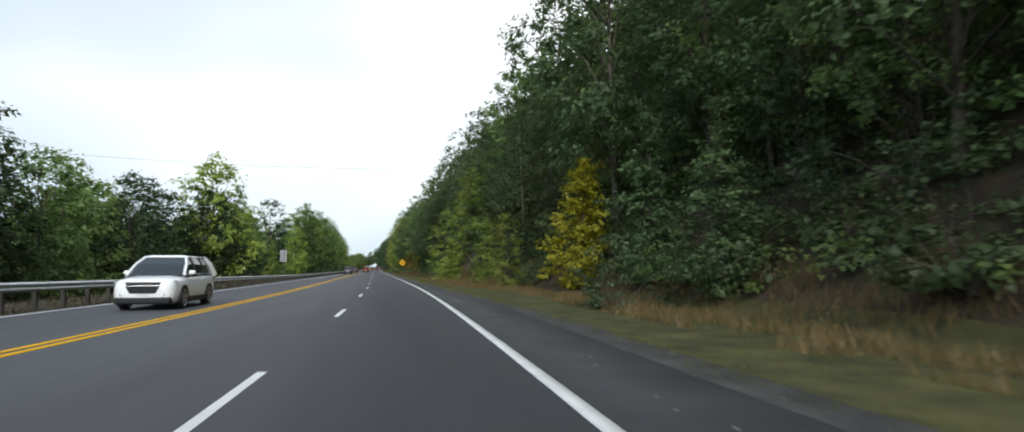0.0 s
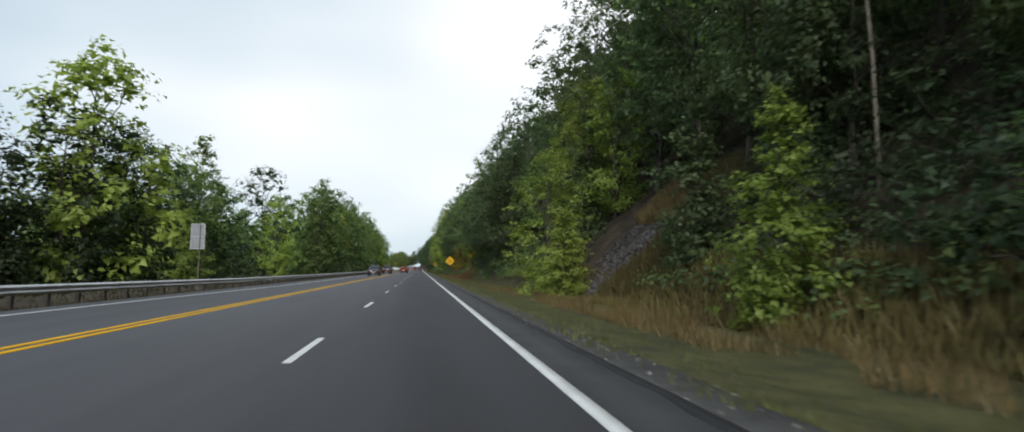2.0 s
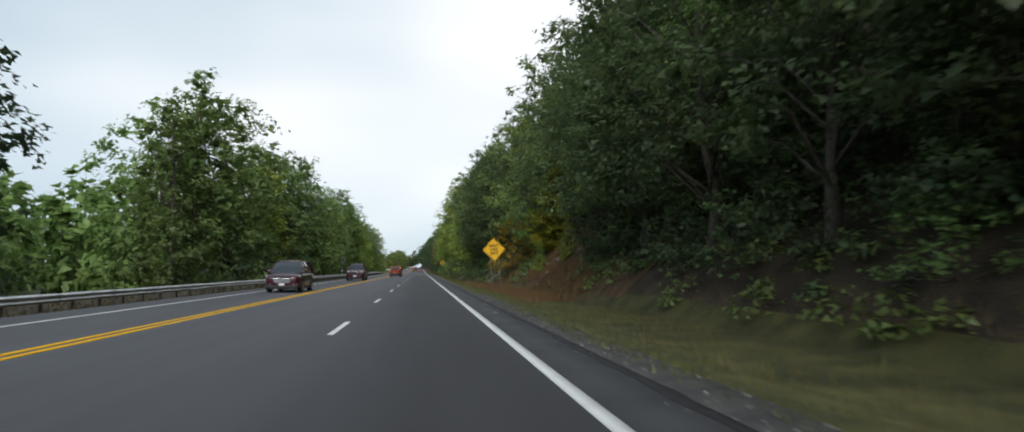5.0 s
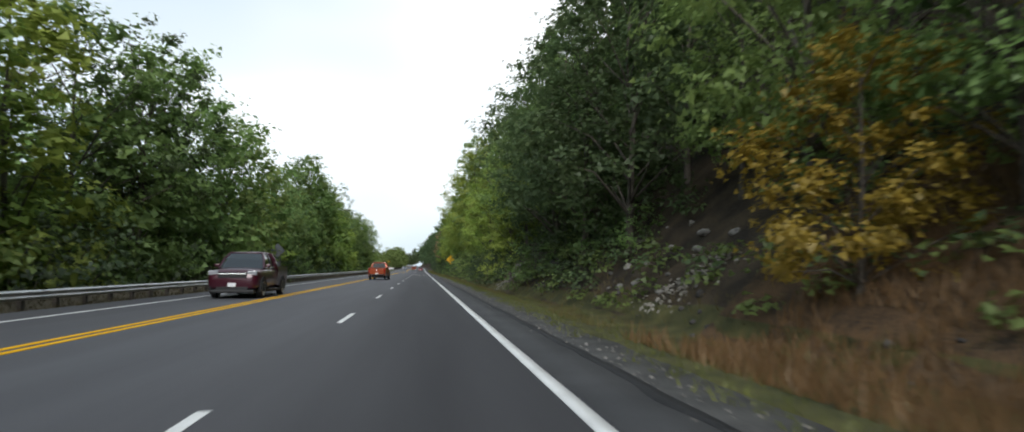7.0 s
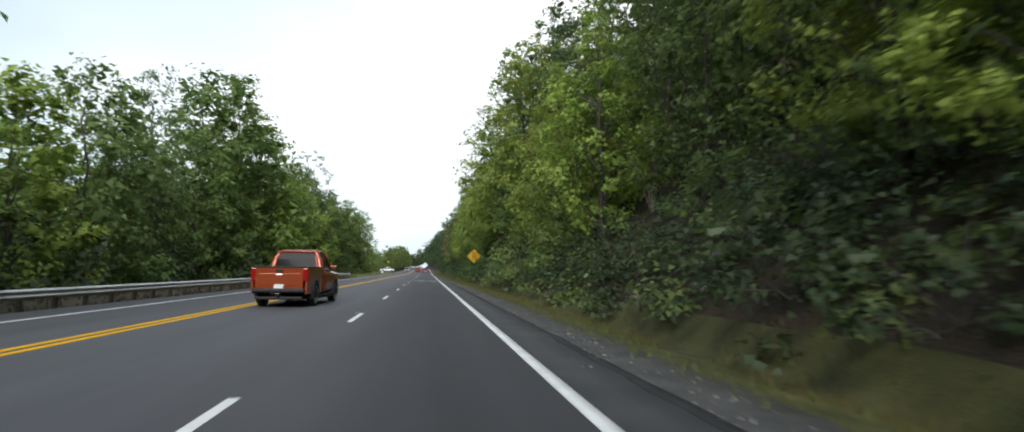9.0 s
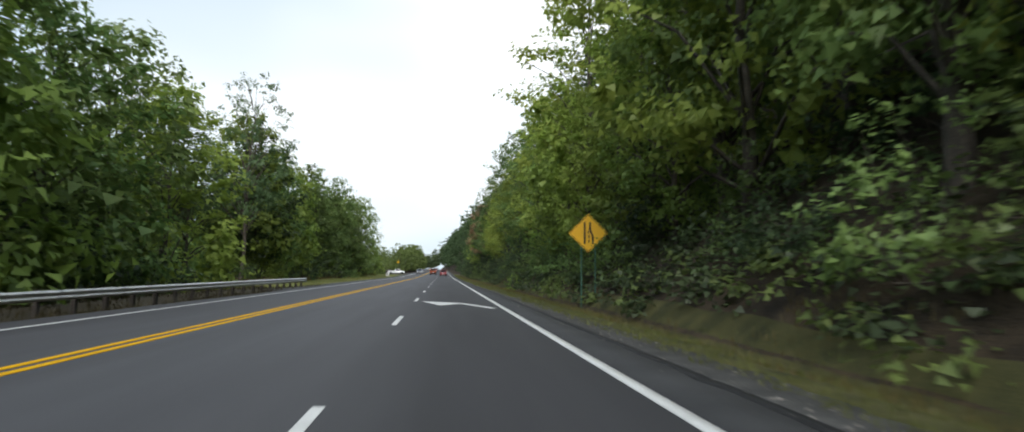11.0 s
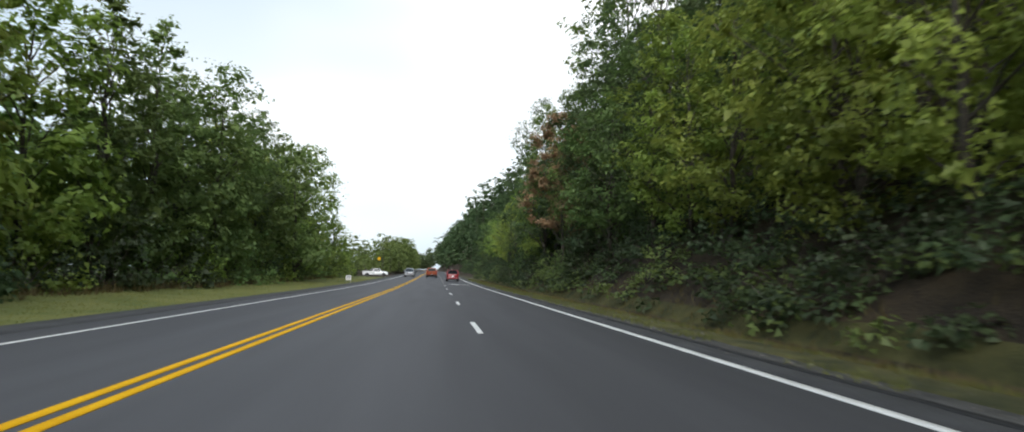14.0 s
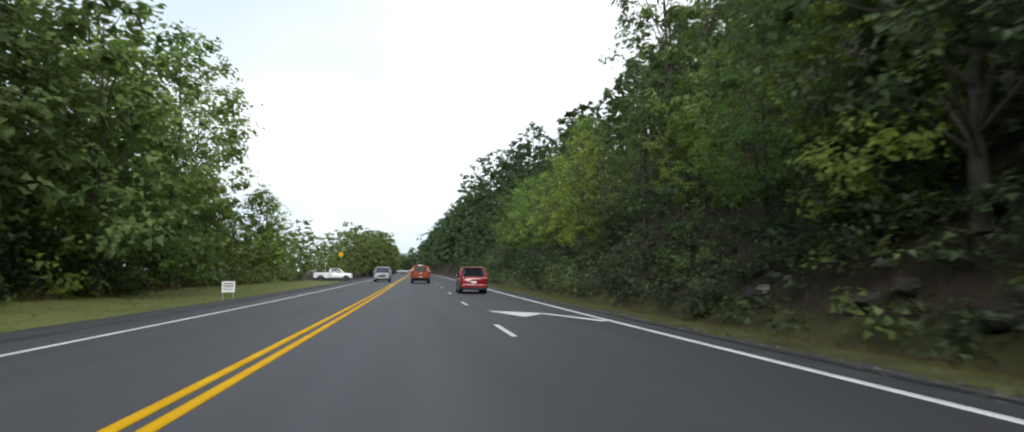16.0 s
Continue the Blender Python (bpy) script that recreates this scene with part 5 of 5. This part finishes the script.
def fittings(ob, length, hw, hood, belt, tail_z, paint, lamps=0.16, rear_lamp_h=0.28, front_open=0.2, taper=0.0, high=0.0):
    f, r = length / 2, -length / 2
    for x in (-1, 1):
        part("headlight", box_mesh("headlight", *sorted((x * hw * (0.56 - taper * 0.5), x * hw * (0.93 - taper * 0.5))), f - 0.26 - taper, f - 0.035 - taper * 0.06, hood - 0.24, hood - 0.24 + lamps - taper * 0.3, M_LAMP, 0.03), ob)
        part("tail_light", box_mesh("tail_light", *sorted((x * hw * 0.74, x * hw * 0.96)), r + 0.005, r + 0.2, tail_z - rear_lamp_h / 2, tail_z + rear_lamp_h / 2, M_TAIL, 0.03), ob)
        m = part("side_mirror", box_mesh("side_mirror", *sorted((x * (hw - 0.08), x * (hw + 0.13))), 0.8, 0.9, belt + 0.03, belt + 0.15, paint, 0.03), ob)
        m.location = (0, front_open, 0)
        for y in (0.25, -0.75):
            part("door_handle", box_mesh("door_handle", *sorted((x * (hw - 0.01), x * (hw + 0.025))), y - 0.1, y + 0.1, belt - 0.17, belt - 0.135, paint, 0.01), ob)
    part("grille", box_mesh("grille", -hw * (0.56 - taper * 0.3), hw * (0.56 - taper * 0.3), f - 0.14, f + 0.014, hood - 0.36, hood - 0.12, M_TRIM, 0.03), ob)
    part("grille_bar", box_mesh("grille_bar", -hw * (0.5 - taper * 0.3), hw * (0.5 - taper * 0.3), f - 0.02, f + 0.025, hood - 0.215, hood - 0.18, M_CHROME, 0.008), ob)
    part("front_bumper", box_mesh("front_bumper", -hw * (0.86 - taper), hw * (0.86 - taper), f - 0.3, f + 0.03 - taper * 0.2, 0.22, 0.36, M_TRIM, 0.05), ob)
    part("lower_grille", box_mesh("lower_grille", -hw * (0.62 - taper), hw * (0.62 - taper), f - 0.12, f + 0.005, 0.34, 0.48, M_TRIM, 0.02), ob)
    part("front_plate", box_mesh("front_plate", -0.15, 0.15, f, f + 0.022, 0.48, 0.63, M_PLATE, 0.004), ob)
    part("number_plate", box_mesh("number_plate", -0.15, 0.15, r - 0.05 if high else r - 0.022, r, tail_z - 0.32 - high, tail_z - 0.17 - high, M_PLATE, 0.004), ob)
    part("rear_bumper", box_mesh("rear_bumper", -hw * 0.9, hw * 0.9, r - 0.03 - high * 0.6, r + 0.25, 0.34 + high, 0.56 + high * 0.4, paint if taper else M_TRIM, 0.05), ob)
    part("rear_valance", box_mesh("rear_valance", -hw * 0.8, hw * 0.8, r - 0.02, r + 0.2, 0.25, 0.35, M_TRIM, 0.03), ob)
    part("sill", box_mesh("sill", -hw * 0.98, hw * 0.98, r + 1.0, f - 1.0, 0.22, 0.34, M_TRIM, 0.03), ob)


def prism(name, corners, depth, mat):
    """A solid between four corners and the same corners moved back along y."""
    bm = bmesh.new()
    a = [bm.verts.new(c) for c in corners]
    b = [bm.verts.new((x * 0.97, y - depth, z)) for x, y, z in corners]
    bm.faces.new(a)
    bm.faces.new(list(reversed(b)))
    for i in range(4):
        bm.faces.new((a[i], b[i], b[(i + 1) % 4], a[(i + 1) % 4]))
    return mesh_bm(name, bm, mat)


def suv(label, paint, m, length=4.65, width=1.84, tall=1.66, hatch=False, chrome=False):
    ob = thing("car", label, "car", m, "cars on the road")
    f, hw = length / 2, width / 2
    hood, belt = tall * 0.56, tall * 0.63
    b = [(f, hw * 0.72, 0.34, hood * 0.8), (f - 0.04, hw * 0.84, 0.27, hood * 0.9), (f - 0.14, hw * 0.92, 0.23, hood * 0.965), (f - 0.32, hw * 0.965, 0.21, hood), (f - 0.65, hw * 0.99, 0.21, hood * 1.035), (f - 1.1, hw, 0.21, belt - 0.03),
         (0, hw, 0.21, belt), (-f + 1.2, hw, 0.21, belt + 0.015), (-f + 0.35, hw * 0.98, 0.24, belt + 0.03), (-f + 0.1, hw * 0.94, 0.27, belt + 0.01), (-f, hw * 0.87, 0.36, belt - 0.12)]
    part("body", mesh_bm("body", loft([body_ring(*q) for q in b]), paint, True), ob)
    cabin(ob, paint, f - 1.02, -f + 0.16, belt, tall, hw * 0.93, f - 1.95, -f + 0.72, (0.1, -0.9))
    axles = (f - 0.92, -f + 0.98)
    for side in (1, -1):
        arch = arch_mesh(0.34, hw, side)
        for y in axles:
            part("wheel_arch", arch, ob).location = (0, y, 0.34)
        # swept lamps that wrap round the corner
        c = [(hw * 0.5, f + 0.01, hood * 0.8), (hw * 0.99, f - 0.3, hood * 0.87), (hw * 0.985, f - 0.34, hood * 0.97), (hw * 0.52, f - 0.025, hood * 0.9)]
        part("headlight", prism("headlight", [(side * x, y, z) for x, y, z in c], 0.1, M_LAMP), ob)
        c = [(hw * 0.62, f - 0.01, 0.4), (hw * 0.86, f - 0.08, 0.42), (hw * 0.86, f - 0.08, 0.52), (hw * 0.66, f - 0.0, 0.5)]
        part("fog_light", prism("fog_light", [(side * x, y + 0.02, z) for x, y, z in c], 0.1, M_LAMP), ob)
        part("tail_light", box_mesh("tail_light", *sorted((side * hw * 0.66, side * hw * 0.95)), -f + 0.0, -f + 0.22, belt - 0.19, belt - 0.01, M_TAIL, 0.03), ob)
        mirror = part("side_mirror", box_mesh("side_mirror", *sorted((side * (hw - 0.04), side * (hw + 0.16))), f - 1.5, f - 1.38, belt + 0.02, belt + 0.15, paint, 0.035), ob)
        part("mirror_glass", box_mesh("mirror_glass", *sorted((side * (hw - 0.0), side * (hw + 0.14))), f - 1.506, f - 1.498, belt + 0.035, belt + 0.135, M_CHROME), mirror)
        for y in (0.2, -0.8):
            part("door_handle", box_mesh("door_handle", *sorted((side * (hw - 0.01), side * (hw + 0.025))), y - 0.1, y + 0.1, belt - 0.16, belt - 0.125, M_CHROME if chrome else paint, 0.01), ob)
        part("lower_cladding", box_mesh("lower_cladding", *sorted((side * (hw - 0.06), side * (hw + 0.008))), -f + 1.42, f - 1.35, 0.2, 0.37, M_TRIM, 0.02), ob)
        part("window_trim", mesh_np("window_trim", *tube([(side * hw * 0.95, f - 1.15, belt + 0.0), (side * hw * 0.955, 0, belt + 0.02), (side * hw * 0.94, -f + 0.5, belt + 0.045)], [0.014] * 3, 5), M_CHROME, True), ob)
    add_wheels(ob, 0.365, hw - 0.1, axles)
    part("grille", prism("grille", [(-hw * 0.47, f + 0.012, hood * 0.8), (hw * 0.47, f + 0.012, hood * 0.8), (hw * 0.56, f - 0.005, hood * 0.905), (-hw * 0.56, f - 0.005, hood * 0.905)], 0.12, M_TRIM), ob)
    part("grille_bar", box_mesh("grille_bar", -hw * 0.5, hw * 0.5, f - 0.03, f + 0.025, hood * 0.785 - 0.014, hood * 0.785 + 0.014, M_CHROME, 0.008), ob)
    part("lower_grille", prism("lower_grille", [(-hw * 0.4, f + 0.01, 0.52), (hw * 0.4, f + 0.01, 0.52), (hw * 0.52, f + 0.02, hood * 0.77), (-hw * 0.52, f + 0.02, hood * 0.77)], 0.08, M_CHROME if chrome else M_TRIM), ob)
    part("front_bumper", box_mesh("front_bumper", -hw * 0.86, hw * 0.86, f - 0.3, f + 0.03, 0.19, 0.41, M_TRIM, 0.06), ob)
    part("front_plate", box_mesh("front_plate", -0.15, 0.15, f + 0.02, f + 0.045, 0.39, 0.51, M_PLATE, 0.004), ob)
    part("rear_window", prism("rear_window", [(-hw * 0.68, -f + 0.17, belt + 0.06), (hw * 0.68, -f + 0.17, belt + 0.06), (hw * 0.56, -f + 0.6, tall - 0.09), (-hw * 0.56, -f + 0.6, tall - 0.09)], 0.045, M_GLASS_REAR), ob, "dark rear window")
    part("spoiler", box_mesh("spoiler", -hw * 0.62, hw * 0.62, -f + 0.52, -f + 0.8, tall - 0.035, tall + 0.012, paint, 0.012), ob)
    part("number_plate", box_mesh("number_plate", -0.15, 0.15, -f - 0.022, -f + 0.01, belt - 0.38, belt - 0.24, M_PLATE, 0.004), ob)
    part("rear_bumper", box_mesh("rear_bumper", -hw * 0.9, hw * 0.9, -f - 0.04, -f + 0.25, 0.34, 0.56, paint, 0.05), ob)
    part("rear_valance", box_mesh("rear_valance", -hw * 0.8, hw * 0.8, -f - 0.02, -f + 0.2, 0.23, 0.35, M_TRIM, 0.03), ob)
    if not hatch:
        for x in (-1, 1):
            part("roof_rail", box_mesh("roof_rail", x * hw * 0.6 - 0.015, x * hw * 0.6 + 0.015, -f + 0.8, f - 2.2, tall - 0.01, tall + 0.035, M_TRIM, 0.008), ob)
    return ob


def pickup(label, paint, m, length=5.5, width=1.92, tall=1.82, cover=False):
    ob = thing("pickup_truck", label, "pickup truck", m, "cars on the road")
    f, hw = length / 2, width / 2
    hood, belt = tall * 0.62, tall * 0.65
    back, rail = -0.62, tall * 0.65 + 0.06
    b = [(f, hw * 0.76, 0.45, hood * 0.7), (f - 0.05, hw * 0.9, 0.4, hood * 0.88), (f - 0.2, hw * 0.97, 0.38, hood * 0.97), (f - 0.7, hw, 0.38, hood), (f - 1.3, hw, 0.38, belt - 0.02), (0.2, hw, 0.38, belt), (back, hw, 0.38, belt)]
    part("body", mesh_bm("body", loft([body_ring(*q) for q in b]), paint, True), ob)
    cabin(ob, paint, f - 1.3, back + 0.04, belt, tall, hw * 0.9, f - 2.0, back + 0.22, (0.35,), M_GLASS_REAR if cover else None)
    part("rear_window_frame", mesh_np("rear_window_frame", *tube([(-hw * 0.82, back + 0.03, belt + 0.02), (-hw * 0.66, back + 0.2, tall - 0.06), (hw * 0.66, back + 0.2, tall - 0.06), (hw * 0.82, back + 0.03, belt + 0.02)], [0.06] * 4, 6), paint, True), ob)
    for x in (-1, 1):
        part("window_trim", mesh_np("window_trim", *tube([(x * hw * 0.93, f - 1.35, belt + 0.0), (x * hw * 0.95, 0.3, belt + 0.01), (x * hw * 0.94, back + 0.3, belt + 0.02)], [0.016] * 3, 5), M_CHROME, True), ob, "thin chrome strip")
        # bed side: skin with a shoulder, open above the wheel
        prof = ((hw - 0.09, rail), (hw - 0.012, rail), (hw + 0.004, rail - 0.16), (hw - 0.004, rail - 0.4), (hw - 0.03, 0.44), (hw - 0.1, 0.42))
        rings = [[(x * px * (1 if q > -f + 0.1 else 0.975), q, pz) for px, pz in prof] for q in (back - 0.02, -0.9, -1.3, -1.9, -f + 0.25, -f + 0.05)]
        part("bed_side", mesh_bm("bed_side", loft(rings), paint), ob)
        part("bed_rail_cap", box_mesh("bed_rail_cap", *sorted((x * (hw - 0.12), x * (hw - 0.005))), -f + 0.05, back - 0.03, rail, rail + 0.03, M_TRIM, 0.012), ob)
    bm = bmesh.new()
    box(bm, -hw + 0.08, hw - 0.08, back - 0.1, back - 0.03, 0.5, rail, 0.02)
    box(bm, -hw + 0.08, hw - 0.08, -f + 0.09, back - 0.04, 0.5, 0.62, 0.02)
    part("cargo_bed", mesh_bm("cargo_bed", bm, M_TRIM), ob)
    if cover:
        part("bed_cover", box_mesh("bed_cover", -hw + 0.1, hw - 0.1, -f + 0.06, back - 0.03, rail + 0.005, rail + 0.035, M_TRIM, 0.012), ob, "black soft cover over the cargo bed")
    gate = part("tailgate", box_mesh("tailgate", -hw + 0.17, hw - 0.17, -f, -f + 0.08, 0.6, rail + 0.005, paint, 0.025), ob)
    part("gate_panel", box_mesh("gate_panel", -hw + 0.26, hw - 0.26, -f - 0.008, -f + 0.01, 0.7, rail - 0.2, paint, 0.012), gate)
    part("gate_lip", box_mesh("gate_lip", -hw + 0.17, hw - 0.17, -f - 0.03, -f + 0.05, rail - 0.005, rail + 0.025, M_TRIM, 0.012), gate)
    part("handle", box_mesh("handle", -0.11, 0.11, -f - 0.018, -f, rail - 0.17, rail - 0.07, M_TRIM, 0.012), gate)
    part("badge", box_mesh("badge", -0.11, 0.11, -f - 0.024, -f - 0.006, rail - 0.27, rail - 0.235, M_CHROME, 0.008), gate)
    part("badge", box_mesh("badge", -0.045, 0.045, -f - 0.026, -f - 0.006, rail - 0.285, rail - 0.22, M_CHROME, 0.008), gate)
    part("brake_light", box_mesh("brake_light", -0.17, 0.17, back + 0.14, back + 0.24, tall - 0.035, tall + 0.012, M_TAIL, 0.01), ob)
    axles = (f - 0.95, -f + 1.12)
    for side in (1, -1):
        arch = arch_mesh(0.4, hw, side)
        for y in axles:
            part("wheel_arch", arch, ob).location = (0, y, 0.39)
    add_wheels(ob, 0.39, hw - 0.11, axles)
    fittings(ob, length, hw, hood, belt, rail - 0.24, paint, 0.18, 0.42, front_open=f - 2.35, high=0.14)
    hitch = part("tow_hitch", box_mesh("tow_hitch", -0.035, 0.035, -f - 0.16, -f + 0.2, 0.36, 0.43, M_TRIM, 0.008), ob)
    bm = bmesh.new()
    bmesh.ops.create_uvsphere(bm, u_segments=10, v_segments=6, radius=0.028, matrix=Matrix.Translation((0, -f - 0.14, 0.46)))
    part("hitch_ball", mesh_bm("hitch_ball", bm, M_CHROME, True), hitch)
    for x in (-1, 1):
        part("step_bar", mesh_np("step_bar", *tube([(x * (hw - 0.03), -0.55, 0.36), (x * (hw + 0.03), -0.45, 0.34), (x * (hw + 0.03), 1.0, 0.34), (x * (hw - 0.03), 1.1, 0.36)], [0.035] * 4, 6), M_TRIM, True), ob)
    return ob


P_WHITE = paint_material("white_car_paint", (0.8, 0.81, 0.82))
P_MAROON = paint_material("maroon_car_paint", (0.042, 0.004, 0.012), 0.2)
P_RED = paint_material("red_car_paint", (0.17, 0.004, 0.008))
P_ORANGE = paint_material("orange_car_paint", (0.26, 0.045, 0.01), 0.35)
P_SILVER = paint_material("silver_car_paint", (0.34, 0.35, 0.37), 0.2)
P_GREY = paint_material("grey_car_paint", (0.13, 0.14, 0.16), 0.3)
suv("white compact crossover with dark grille on the road", P_WHITE, on_road(-6.05, 23.7, 0, 180), 4.65, 1.84, 1.7)
suv("dark maroon crossover on the oncoming lane", P_MAROON, on_road(-5.75, 152.8, 0, 180), 4.8, 1.88, 1.74, chrome=True)
pickup("dark maroon pickup truck on the oncoming lane", P_MAROON, on_road(-5.6, 190.3, 0, 180), 5.7, 1.98, 1.9)
suv("red hatchback car with a small rear window", P_RED, on_road(1.4, 422.5), 4.1, 1.68, 1.56, True)
pickup("burnt orange crew-cab pickup truck with a black bed cover", P_ORANGE, on_road(-2.77, 233.1, 0, -3), 5.4, 1.86, 1.9, True)
pickup("orange-red pickup truck driving ahead beside the centre line", P_ORANGE, on_road(-1.6, 451.0), cover=True)
suv("silver crossover with dark roof bars on the oncoming lane", P_SILVER, on_road(-5.9, 458.0, 0, 180), 4.5, 1.8, 1.7)
suv("grey crossover far ahead on the road", P_GREY, on_road(-1.8, 560.0), 4.6, 1.84, 1.7)
pickup("white crew-cab pickup truck parked by the side road", P_WHITE, on_road(-15.0, 486.0, height(-15.0, 486.0), -88), 5.9, 1.98, 1.88)
